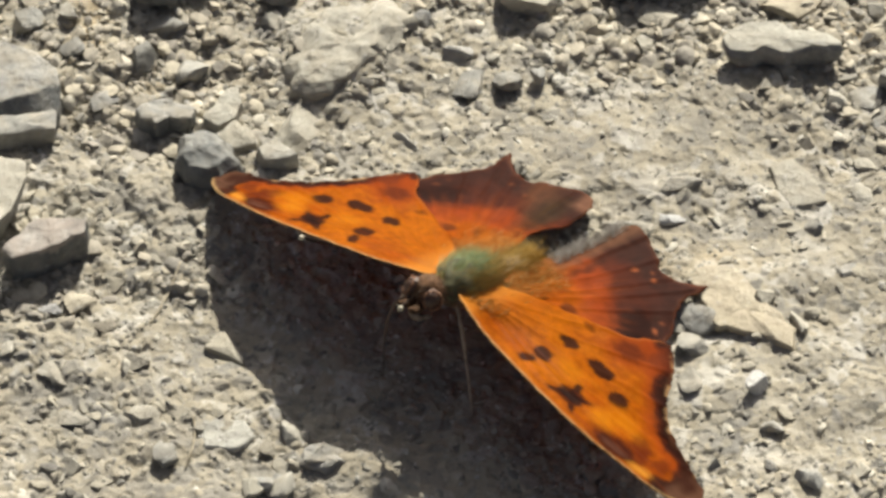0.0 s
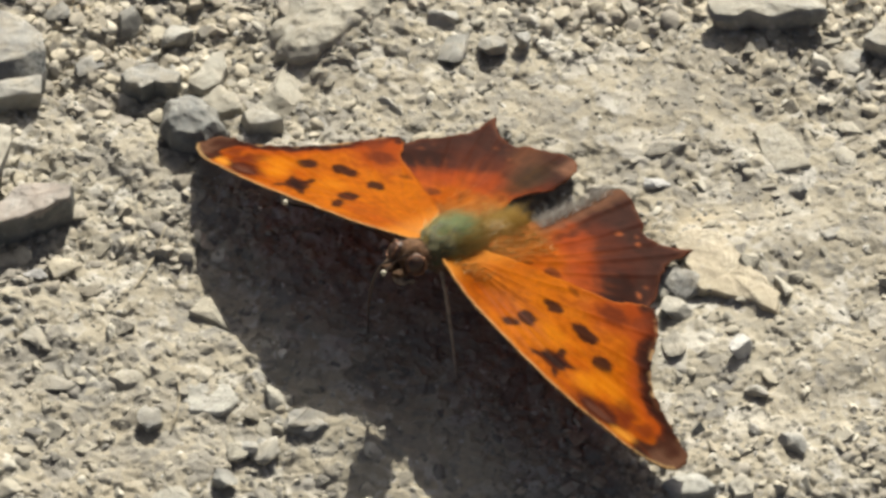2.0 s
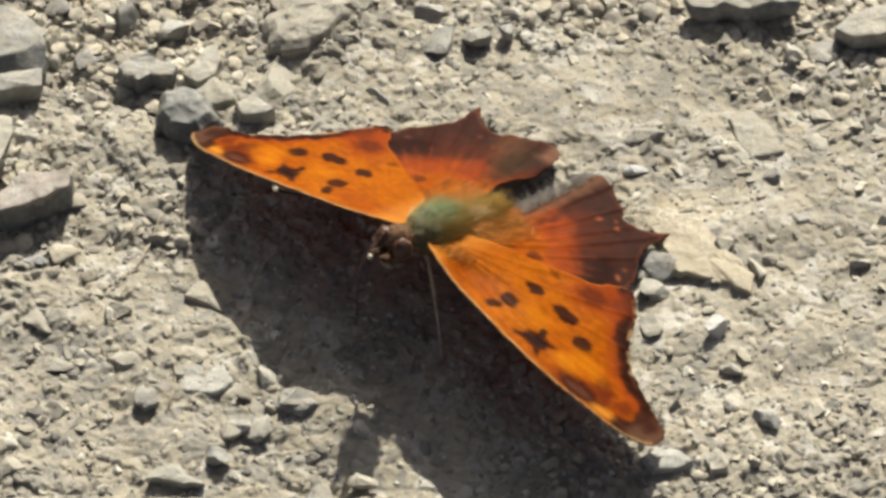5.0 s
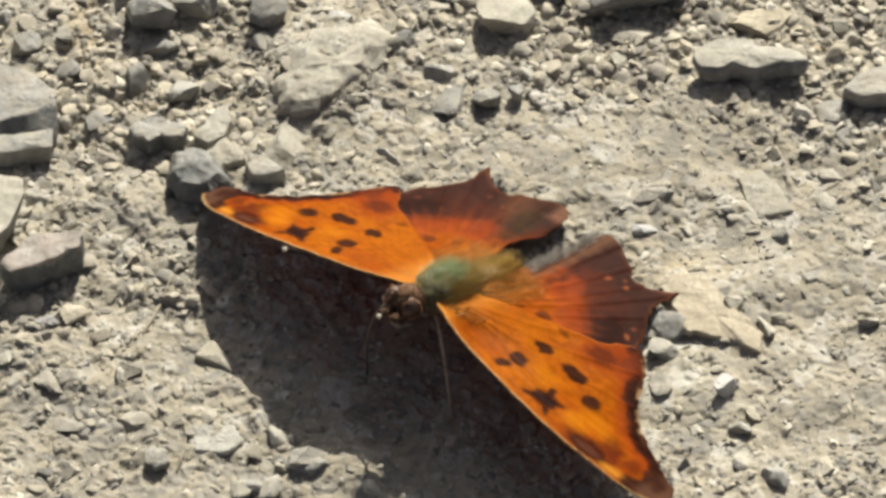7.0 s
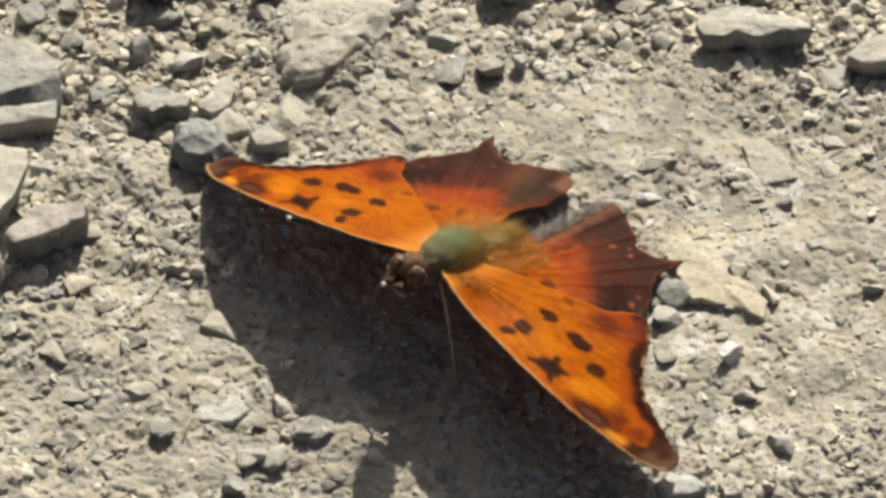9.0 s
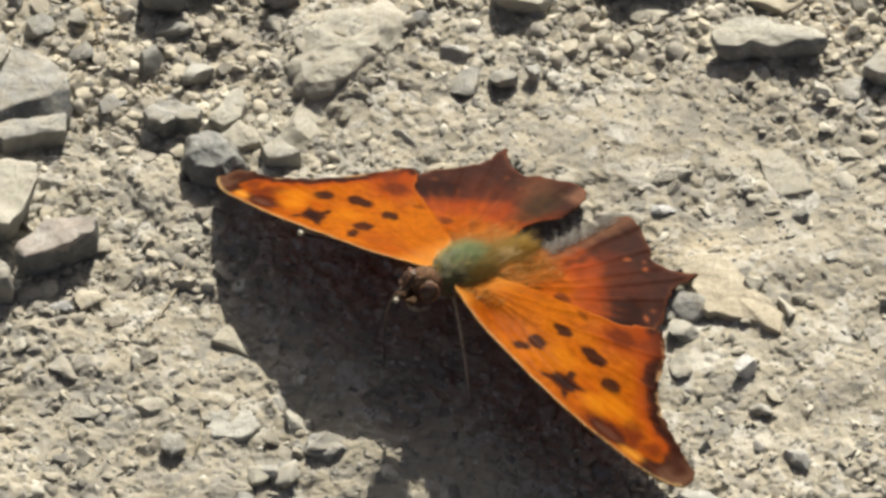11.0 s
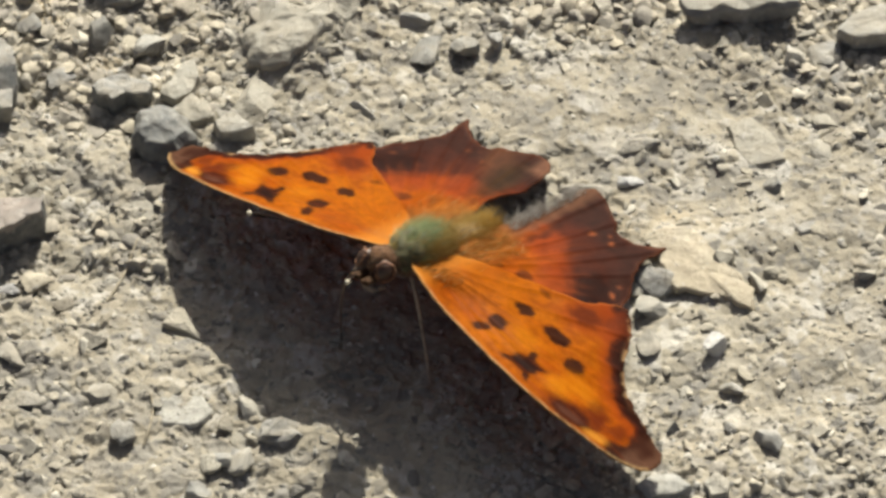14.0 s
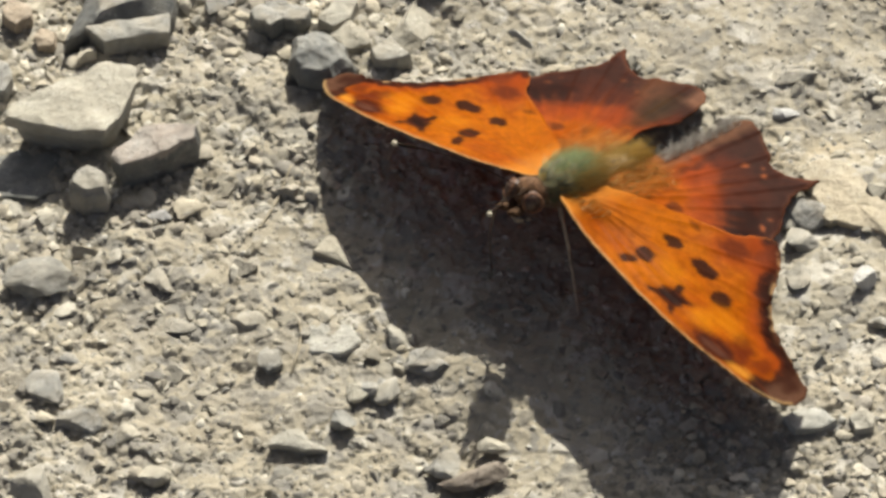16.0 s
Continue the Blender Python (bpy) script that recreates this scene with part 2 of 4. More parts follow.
def chips(x, y, size, seed):
    """Crushed chips trodden into a crust: heights (about -1 to 1), and a number from 0 to 1 for each chip."""
    wx, wy = x + 0.2 * size * swell(x, y, size * 0.6, seed + 7), y + 0.2 * size * swell(x, y, size * 0.6, seed + 8)
    x, y = np.asarray(wx, float) / size, np.asarray(wy, float) / size
    i, j = np.floor(x), np.floor(y)
    near, high, mark = np.full(x.shape, 9.0), np.zeros_like(x), np.zeros_like(x)
    for di in (-1, 0, 1):
        for dj in (-1, 0, 1):
            ci, cj = i + di, j + dj
            px, py = ci + scramble(ci, cj, seed), cj + scramble(ci, cj, seed + 1)
            dx, dy = x - px, y - py
            c = scramble(ci, cj, seed + 2)
            d = (dx * dx + dy * dy) * (0.7 + 0.6 * scramble(ci, cj, seed + 3))
            tilt = dx * (2 * scramble(ci, cj, seed + 4) - 1) + dy * (2 * scramble(ci, cj, seed + 5) - 1)
            close = d < near
            high = np.where(close, 2 * c - 1 + 1.5 * tilt, high)
            mark = np.where(close, scramble(ci, cj, seed + 6), mark)
            near = np.where(close, d, near)
    return high, mark


def bell(x, y, cx, cy, rx, ry, power=2.0):
    return np.exp(-(((x - cx) / rx) ** 2 + ((y - cy) / ry) ** 2) ** (power / 2))


def packed(x, y):
    """How far the ground is trodden flat: 0 loose gravel, 1 packed earth."""
    f = 0.55 + 0.5 * bell(x, y, 13, 8, 17, 7) + 0.5 * bell(x, y, 27, -2, 13, 8) + 0.6 * bell(x, y, -8, 15, 5, 6)
    f = f + 0.5 * bell(x, y, -24, 3.5, 4.5, 4) + 0.3 * bell(x, y, -22, -14, 12, 9) + 0.25 * bell(x, y, 24, -16, 14, 8)
    f = f + 0.3 * bell(x, y, -8, -28, 14, 8) - 0.55 * bell(x, y, -23, 14, 10, 6) - 0.35 * bell(x, y, 14, 20.5, 20, 3.8) + 0.5 * bell(x, y, -3, 13, 8, 5)
    f = f + 0.6 * bell(x, y, -4, -14, 13, 9, 3) + 0.3 * bell(x, y, -24, -21, 10, 8) + 0.25 * bell(x, y, 28, -10, 14, 11)
    f = f - 0.5 * bell(x, y, 30, 13, 8, 5) - 0.45 * bell(x, y, -13, -19, 7, 3.5) - 0.3 * bell(x, y, -25, -4, 6, 5) - 0.15 * bell(x, y, -3, 10, 4, 1.5)
    f = f + 0.5 * bell(x, y, -5, -24, 5, 3.5) + 0.8 * bell(x, y, -1.5, -27, 4, 4)
    return np.clip(f + 0.25 * swell(x, y, 5, 41), 0, 1)


def trodden(x, y):
    """Where the crust is smoothest, 0 to 1."""
    return np.clip(bell(x, y, 14, 9, 11, 5.5, 4) + bell(x, y, 25, -1, 9, 6, 4) + bell(x, y, -2, -27, 4.5, 4.5, 4) + 0.9 * bell(x, y, -5.5, -22.5, 4, 2.6, 4) + 0.7 * bell(x, y, 27, -17, 11, 8, 4) + 0.6 * bell(x, y, -12, -9, 30, 3, 4), 0, 1)


def relief(x, y):
    """Height of the earth in mm."""
    x, y = np.asarray(x, float), np.asarray(y, float)
    near = np.exp(-(np.maximum(np.hypot(x + 3, y + 4) - 55, 0) / 25.0))
    hard = packed(x, y)
    h = 0.5 * swell(x, y, 23, 3) + 0.36 * swell(x, y, 8.5, 5) + 0.26 * swell(x, y, 3.6, 7)
    crust = 0.11 * chips(x, y, 2.9, 111)[0] + 0.14 * chips(x, y, 1.35, 131)[0] + 0.10 * chips(x, y, 0.7, 151)[0]
    crust = crust + 0.10 * np.abs(swell(x, y, 1.9, 11)) + 0.04 * swell(x, y, 0.5, 17)
    h = h + crust * (1.1 - 0.32 * hard) * (1 - 0.45 * trodden(x, y))
    wx, wy = x + 0.22 * swell(x, y, 0.7, 71), y + 0.22 * swell(x, y, 0.7, 72)
    loose = np.maximum(0.8 * grains(wx, wy, 1.5, 21, 0.35), 0.75 * grains(wx, wy, 0.8, 27, 0.6))
    h = h + loose * (0.62 - 0.52 * hard)
    h = h + 1.3 * bell(x, y, -9.0, 16.5, 3.8, 6.0, 3) + 0.5 * bell(x, y, -6.5, 20.5, 4, 4)
    h = h + 0.7 * bell(x, y, -24.5, 4.2, 4.2, 3.2, 4)
    h = h - 0.5 * bell(x, y, -11, -20, 8, 7) + 0.9 * bell(x, y, -12.5, 1.5, 6, 3.5) - 0.8 * bell(x, y, 2, -30, 15, 7, 4)
    h = h + 0.75 * bell(x, y, -7.8, -22.4, 4.4, 3.6, 3) - 0.1 * bell(x, y, -2.4, -25.0, 3.2, 3.4, 3) + 0.4 * bell(x, y, -6.0, -21.2, 2.4, 1.9, 3)
    far = np.hypot(x, y)
    rise = np.clip(far / 2500 - 0.1, 0, 1)
    return h * near + 8.0 * swell(x, y, 4000, 51) * rise * np.exp(-far / 60000)


def mesh_of(name, points, faces, material, smooth=True):
    mesh = bpy.data.meshes.new(name)
    mesh.from_pydata([tuple(p) for p in points], [], [tuple(f) for f in faces])
    mesh.materials.append(material)
    if smooth:
        mesh.shade_smooth()
        if smooth is not True:
            mesh.set_sharp_from_angle(angle=smooth)
    mesh.update()
    return mesh


def part(name, mesh, parent, label=""):
    ob = new(name, mesh)
    ob.parent = parent
    return tagged(ob, label) if label else ob


# ---- ground ----
def spaced(lo, hi, step, growth, reach):
    core = list(np.arange(lo, hi + step / 2, step))
    outer, d = [], step
    while not outer or outer[-1] < reach:
        d *= growth
        outer.append((outer[-1] if outer else 0) + d)
    return np.array([core[0] - o for o in reversed(outer)] + core + [core[-1] + o for o in outer])


def build_ground():
    xs, ys = spaced(-45, 39, 0.135, 1.35, 3e5), spaced(-39, 31, 0.135, 1.35, 3e5)
    gx, gy = np.meshgrid(xs, ys)
    gz = relief(gx.ravel(), gy.ravel())
    points = np.column_stack([gx.ravel(), gy.ravel(), gz]) * MM
    w, h = len(xs), len(ys)
    i = (np.arange(h - 1)[:, None] * w + np.arange(w - 1)[None]).ravel()
    quads = np.column_stack([i, i + 1, i + w + 1, i + w])
    mesh = mesh_of("ground", points.tolist(), quads.tolist(), DIRT)
    x, y = gx.ravel(), gy.ravel()
    tone = 0.36 * chips(x, y, 2.9, 111)[1] + 0.40 * chips(x, y, 1.35, 131)[1] + 0.24 * chips(x, y, 0.7, 151)[1]
    tone = tone - 0.13 * bell(x, y, -25, -21, 17, 11) + 0.05 * bell(x, y, 20, 9, 14, 9) - 0.05 * bell(x, y, -20, 3, 7, 7)
    tone = 0.5 + 1.35 * (tone - 0.5) * np.exp(-np.maximum(np.hypot(x + 3, y + 4) - 50, 0) / 12.0)
    mesh.attributes.new("chip", "FLOAT", "POINT").data.foreach_set("value", tone.astype(np.float32))
    stain = 0.8 * bell(x, y, -26.6, 20.5, 1.3, 4.5) + 0.5 * bell(x, y, 27.5, 19.5, 2.2, 3) + 0.45 * bell(x, y, 16, -2, 5, 2) + 0.4 * bell(x, y, -22, 13.5, 5, 3)
    stain = np.clip(stain * (0.7 + 0.6 * swell(x, y, 1.6, 161)), 0, 0.9)
    mesh.attributes.new("ochre", "FLOAT", "POINT").data.foreach_set("value", stain.astype(np.float32))
    return tagged(new("ground", mesh), "pale tan packed earth with fine grit", "ground", kind="structure")


ground = build_ground()


# ---- stones ----
def ball(level):
    bm = bmesh.new()
    bmesh.ops.create_icosphere(bm, subdivisions=level, radius=1.0)
    points = np.array([v.co[:] for v in bm.verts])
    faces = [[v.index for v in f.verts] for f in bm.faces]
    bm.free()
    return points, faces


BALLS = {level: ball(level) for level in (1, 2, 3, 4, 5)}


def rock_points(level, size, seed, cuts=9, wear=0.05, planes=()):
    """A broken stone: a ball cut by planes, then roughened. size: half lengths in mm."""
    rng = np.random.default_rng(seed)
    p = BALLS[level][0].copy()
    normals = rng.normal(size=(cuts, 3))
    normals[:, 2] *= 0.8
    offsets = rng.uniform(0.34, 0.66, cuts)
    for n, d in [*zip(normals, offsets), *((np.array(q[:3], float), q[3]) for q in planes)]:
        n = n / np.linalg.norm(n)
        over = np.maximum(p @ n - d, 0)
        p -= over[:, None] * n * 0.97
    spin = rng.uniform(0, 50, 3)
    for wave, amount in ((0.75, wear), (0.34, wear * 0.75), (0.16, wear * 0.55), (0.08, wear * 0.3)):
        bumps = np.array([noise.noise(Vector(q / wave + spin)) for q in p])
        p += p / np.linalg.norm(p, axis=1)[:, None] * (bumps * amount)[:, None]
    span = (p.max(0) - p.min(0)) / 2
    p = (p - (p.max(0) + p.min(0)) / 2) / span
    return p * np.array(size)


STONE_LABEL = {
    "grey": "broken grey limestone chip lying on packed earth",
    "dark": "dark grey angular gravel stone on the earth",
    "tan": "tan dusty stone half sunk in the earth",
    "pale": "pale grey weathered stone in the packed earth",
    "dusty": "dust-coated pale stone sunk in the packed earth",
    "white": "whitish bright chip of stone on the earth",
}


def stone(x, y, lx, ly, high, turn, tone, seed, level=4, sunk=0.3, tip=(0, 0), planes=(), cuts=12, wear=0.06, label=""):
    """One stone: x, y of its middle, its length, depth and height over the earth in mm, and its turn in degrees."""
    full = high * (1 + sunk)
    p = rock_points(level, (lx / 2, ly / 2, full / 2), seed, cuts, wear, planes)
    mesh = mesh_of("stone", (p * MM).tolist(), BALLS[level][1], STONE[tone], 0.55)
    ob = new("stone", mesh)
    base = float(relief(np.array([x]), np.array([y]))[0]) * 0.5
    ob.matrix_world = pose(x * MM, y * MM, (base + high - full / 2) * MM, tip[0], tip[1], turn)
    STONES.append((x, y, lx / 2, ly / 2))
    return tagged(ob, label or STONE_LABEL[tone], "stone", "loose stones on the ground")


def slab(x, y, tone, seed, label, rings, wear=0.1, flank_shade=None):
    """A broken stone with its own outline: rings from the top down, each (height, outline) or (height, growth, shift x,
    shift y) of the outline above; all in mm, outlines about the stone's middle. The last argument darkens the sides
    under the dusty top: shade put into their colour."""
    rng = np.random.default_rng(seed)
    base = float(relief(np.array([x]), np.array([y]))[0]) * 0.4
    loops, outline = [], None
    for z, *shape in rings:
        if len(shape) == 1:
            outline = ring = np.array(shape[0])
        else:
            mid = outline.mean(0)
            ring = (outline - mid) * shape[0] + mid + shape[1:]
        ends = np.roll(ring, -1, 0)
        per = max(4, 88 // len(ring))
        flat = np.concatenate([a + (b - a) * (np.arange(per) / per)[:, None] for a, b in zip(ring, ends)])
        ragged = np.column_stack([swell(flat[:, 0], flat[:, 1], w, seed + k) for w, k in ((1.1, 0), (1.1, 1))])
        ragged = ragged + 0.5 * np.column_stack([swell(flat[:, 0], flat[:, 1], 0.45, seed + k) for k in (2, 3)])
        loops.append(np.column_stack([flat + 1.3 * wear * ragged, z + base + 0.8 * wear * swell(flat[:, 0], flat[:, 1], 1.4, seed + 4)]))
    n = len(loops[0])
    rows, mid = [], loops[0].mean(0)
    lean = rng.uniform(-0.04, 0.04, 2)
    for k in (0.06, 0.2, 0.35, 0.5, 0.65, 0.8, 0.9, 0.97):
        cap = mid + (loops[0] - mid) * k
        cap[:, 2] += 0.1 * (1 - k * k) + (cap[:, :2] - mid[:2]) @ lean * (1 - k)
        rows.append(cap)
    rows.append(loops[0])
    for upper, lower in zip(loops, loops[1:]):
        rows += [upper + (lower - upper) * s for s in (0.08, 0.25, 0.45, 0.65, 0.85, 1.0)]
    grid = np.array(rows)
    for _ in range(2):
        soft = (np.roll(grid, 1, 1) + np.roll(grid, -1, 1) + np.concatenate([grid[:1], grid[:-1]]) + np.concatenate([grid[1:], grid[-1:]])) / 4
        grid = 0.5 * grid + 0.5 * soft
    p = grid.reshape(-1, 3)
    way = p - np.append(mid[:2], p[:, 2].min())
    way = way / (np.linalg.norm(way, axis=1)[:, None] + 1e-9)
    spin = rng.uniform(0, 50, 3)
    for wave, amount in ((2.6, 1.6), (1.1, 1.0), (0.5, 0.5), (0.24, 0.25)):
        bumps = np.array([noise.noise(Vector(q / wave + spin)) for q in p])
        p = p + way * (bumps * amount * wear)[:, None]
    m = len(grid)
    faces = [[r * n + i, (r + 1) * n + i, (r + 1) * n + (i + 1) % n, r * n + (i + 1) % n] for r in range(m - 1) for i in range(n)]
    faces += [list(range(n)), [(m - 1) * n + i for i in reversed(range(n))]]
    mesh = mesh_of("stone", (p * MM).tolist(), faces, STONE[tone], 0.7)
    # Side rows get the darker tone, standing in for their shade.
    if flank_shade:
        mesh.materials.append(STONE[flank_shade])
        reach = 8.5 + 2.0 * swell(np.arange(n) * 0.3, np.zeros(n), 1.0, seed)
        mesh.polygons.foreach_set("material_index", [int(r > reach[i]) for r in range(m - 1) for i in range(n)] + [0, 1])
    ob = new("stone", mesh)
    ob.matrix_world = pose(x * MM, y * MM, 0)
    half = (loops[0].max(0) - loops[0].min(0)) / 2
    STONES.append((x, y, half[0], half[1]))
    return tagged(ob, label, "stone", "loose stones on the ground")


STONES = []
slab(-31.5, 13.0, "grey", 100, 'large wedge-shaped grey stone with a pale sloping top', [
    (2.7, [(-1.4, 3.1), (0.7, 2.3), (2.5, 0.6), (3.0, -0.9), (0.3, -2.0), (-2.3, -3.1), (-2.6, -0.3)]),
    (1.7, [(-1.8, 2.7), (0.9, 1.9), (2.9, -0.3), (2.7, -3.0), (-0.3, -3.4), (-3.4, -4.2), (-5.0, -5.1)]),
    (-0.5, 1.03, 0, -0.2)], wear=0.1, flank_shade="slate")
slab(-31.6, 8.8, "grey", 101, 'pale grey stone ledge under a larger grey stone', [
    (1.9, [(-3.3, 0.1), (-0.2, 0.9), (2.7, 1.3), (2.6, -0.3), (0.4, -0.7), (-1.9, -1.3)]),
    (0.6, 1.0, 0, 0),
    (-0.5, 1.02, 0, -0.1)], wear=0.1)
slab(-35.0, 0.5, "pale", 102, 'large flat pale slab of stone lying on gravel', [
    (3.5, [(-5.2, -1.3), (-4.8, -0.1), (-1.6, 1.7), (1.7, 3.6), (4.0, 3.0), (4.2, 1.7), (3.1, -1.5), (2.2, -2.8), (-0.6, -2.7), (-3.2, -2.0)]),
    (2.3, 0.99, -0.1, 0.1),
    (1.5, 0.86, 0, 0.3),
    (-0.5, 0.8, 0, 0.4)], wear=0.12, flank_shade="grey")
slab(-29.7, -2.8, "rosy", 103, 'blocky stone with a pinkish dusty top and shade coloured into its sides', [
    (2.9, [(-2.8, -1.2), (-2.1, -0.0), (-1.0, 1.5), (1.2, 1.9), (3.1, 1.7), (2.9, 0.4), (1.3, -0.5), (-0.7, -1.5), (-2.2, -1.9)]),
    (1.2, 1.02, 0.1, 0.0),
    (-0.5, 1.0, 0.1, 0)], wear=0.12, flank_shade="slate")
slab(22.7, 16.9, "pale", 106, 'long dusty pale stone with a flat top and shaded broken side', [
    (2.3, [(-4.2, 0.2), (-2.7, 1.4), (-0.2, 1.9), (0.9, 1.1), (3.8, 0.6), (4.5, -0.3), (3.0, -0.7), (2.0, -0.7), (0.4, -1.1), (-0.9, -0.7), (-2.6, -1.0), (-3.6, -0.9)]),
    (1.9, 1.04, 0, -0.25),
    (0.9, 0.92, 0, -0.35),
    (-0.4, 0.66, 0, -0.1)], wear=0.12, flank_shade="dark")
slab(32.4, 14.9, "grey", 127, 'broken grey stone among loose gravel', [
    (1.7, [(-2.6, -0.7), (-1.9, 0.4), (0.2, 1.6), (2.3, 1.8), (2.7, -0.2), (0.5, -1.4), (-1.5, -1.4)]),
    (0.8, 1.03, 0, 0),
    (-0.4, 0.95, 0, 0)], wear=0.1)
slab(-18.2, 6.0, "slate", 105, 'rounded blue-grey stone under the wing tip', [
    (2.3, [(-1.5, 1.1), (-0.2, 1.8), (1.3, 0.9), (1.8, -0.5), (0.8, -1.6), (-0.7, -1.4), (-1.7, -0.4)]),
    (1.7, 1.3, 0, 0),
    (0.7, 1.42, 0, -0.1),
    (-0.5, 1.25, 0, 0)], wear=0.16)
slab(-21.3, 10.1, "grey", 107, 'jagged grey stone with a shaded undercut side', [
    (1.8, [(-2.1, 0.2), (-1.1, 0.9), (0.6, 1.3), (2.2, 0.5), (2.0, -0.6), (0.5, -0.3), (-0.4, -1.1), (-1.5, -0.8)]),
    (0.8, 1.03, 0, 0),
    (-0.4, 0.92, 0, 0)], wear=0.16, flank_shade="slate")
slab(-8.4, 17.2, "dusty", 123, 'rounded pale boulder half sunk in the packed earth', [
    (1.25, [(-2.3, -1.4), (-1.7, 0.9), (0.0, 2.2), (1.9, 2.4), (2.7, 1.3), (2.2, -0.2), (1.1, -1.5), (0.1, -2.5), (-1.1, -2.9), (-2.1, -2.6)]),
    (0.95, 1.4, 0, 0.1),
    (0.4, 1.75, 0, 0.1),
    (-0.9, 1.9, 0, 0.4)], wear=0.24)
slab(19.9, -6.8, "sand", 144, 'flat sandy-yellow stone sunk in the earth', [
    (0.6, [(-4.1, 2.9), (-2.6, 3.9), (-0.5, 3.5), (0.7, 1.6), (2.3, -0.3), (3.6, -2.0), (3.3, -3.7), (1.7, -2.7), (0.0, -2.0), (-1.9, -1.7), (-3.0, 0.5)]),
    (0.2, 1.04, 0, 0),
    (-0.6, 1.0, 0, 0)], wear=0.17)
slab(23.8, 4.7, "dusty", 143, 'smooth pale stone facet set in the packed earth', [
    (0.4, [(-1.9, 1.8), (-0.3, 2.5), (0.9, 1.1), (2.0, -1.4), (0.7, -1.7), (-0.4, -2.0), (-1.3, -0.6)]),
    (0.2, 1.06, 0, 0),
    (-0.5, 1.1, 0, 0)], wear=0.06)
slab(-19.6, -0.2, "dusty", 176, 'dusty pale stone set in the packed earth beside the shadow', [
    (0.3, [(-1.9, 0.4), (-0.6, 0.8), (1.2, 1.9), (1.4, -0.6), (0.7, -1.7), (-0.6, -0.7)]),
    (0.1, 1.08, 0, 0),
    (-0.5, 1.1, 0, 0)], wear=0.1)
slab(-18.9, -28.3, "pale", 177, 'pale pointed flat stone with a shaded underside', [
    (0.8, [(-1.7, 0.3), (-0.6, 0.9), (0.3, 1.1), (1.3, 0.0), (2.4, -0.8), (0.8, -0.9), (-0.3, -0.4), (-1.9, -0.4)]),
    (0.5, 1.0, 0, 0),
    (-0.4, 0.9, 0, 0.1)], wear=0.07)
slab(-13.3, 6.5, "grey", 108, 'broken grey limestone chip lying on packed earth', [
    (1.7, [(-1.4, 0.2), (-0.5, 1.0), (0.8, 0.5), (1.6, -0.3), (0.6, -0.8), (-0.9, -0.8)]),
    (0.8, 1.1, 0, 0),
    (-0.4, 1.05, 0, 0)], wear=0.1)
slab(-16.8, 11.7, "pale", 109, 'pale upright chip of stone in gravel', [
    (0.9, [(-1.6, -1.3), (-0.6, 0.7), (0.1, 1.6), (0.8, 1.8), (1.2, 0.1), (0.5, -1.2), (-0.5, -1.9)]),
    (0.4, 1.1, 0, 0),
    (-0.4, 1.1, 0, 0)], wear=0.1)
slab(-15.9, 8.8, "dusty", 194, 'dusty pale stone beside dark gravel', [
    (0.8, [(-1.6, 0.0), (-0.2, 1.4), (0.7, 0.5), (1.2, -0.8), (-0.2, -1.2)]),
    (0.4, 1.1, 0, 0),
    (-0.4, 1.1, 0, 0)], wear=0.1)
slab(-16.6, -10.6, "dusty", 171, 'smooth pale stone wedge at the edge of the shadow', [
    (0.3, [(-1.6, 0.2), (-0.9, 1.3), (-0.2, 1.5), (1.1, -0.7), (1.2, -1.5), (0.1, -0.7)]),
    (0.1, 1.06, 0, 0),
    (-0.4, 1.0, 0, 0)], wear=0.05)
slab(-34.5, 16.9, "pale", 195, 'pale dusty stone behind a larger stone', [
    (1.6, [(-1.5, 0.1), (-0.5, 1.7), (1.0, 1.4), (1.2, -0.5), (0.7, -1.5), (-0.8, -1.4)]),
    (0.7, 1.08, 0, 0),
    (-0.4, 1.0, 0, 0)], wear=0.1)
slab(-16.5, -18.5, "whitish", 165, 'whitish weathered stone set flush in the earth', [
    (0.2, [(-1.9, 1.1), (-0.5, 1.4), (1.3, 0.8), (1.8, -0.3), (0.9, -1.4), (-1.4, -1.4)]),
    (0.05, 1.08, 0, 0),
    (-0.6, 1.1, 0, 0)], wear=0.12)
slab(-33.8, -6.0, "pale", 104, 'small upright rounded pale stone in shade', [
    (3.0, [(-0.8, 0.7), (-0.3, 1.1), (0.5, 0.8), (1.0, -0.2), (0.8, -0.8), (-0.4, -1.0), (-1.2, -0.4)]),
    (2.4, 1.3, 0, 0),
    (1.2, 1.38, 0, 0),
    (-0.4, 1.25, 0, 0)], wear=0.12, flank_shade="grey")
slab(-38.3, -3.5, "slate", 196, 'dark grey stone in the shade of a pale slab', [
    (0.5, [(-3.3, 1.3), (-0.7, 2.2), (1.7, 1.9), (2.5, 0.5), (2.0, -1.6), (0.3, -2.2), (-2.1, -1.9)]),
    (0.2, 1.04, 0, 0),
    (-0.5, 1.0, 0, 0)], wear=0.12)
slab(-39.9, 11.0, "blush", 197, 'small pinkish tan stone beside a grey stone', [
    (1.2, [(-1.0, 0.5), (-0.3, 1.2), (0.8, 0.7), (1.0, -0.4), (0.0, -1.1), (-0.9, -0.6)]),
    (0.5, 1.1, 0, 0),
    (-0.4, 1.05, 0, 0)], wear=0.12)
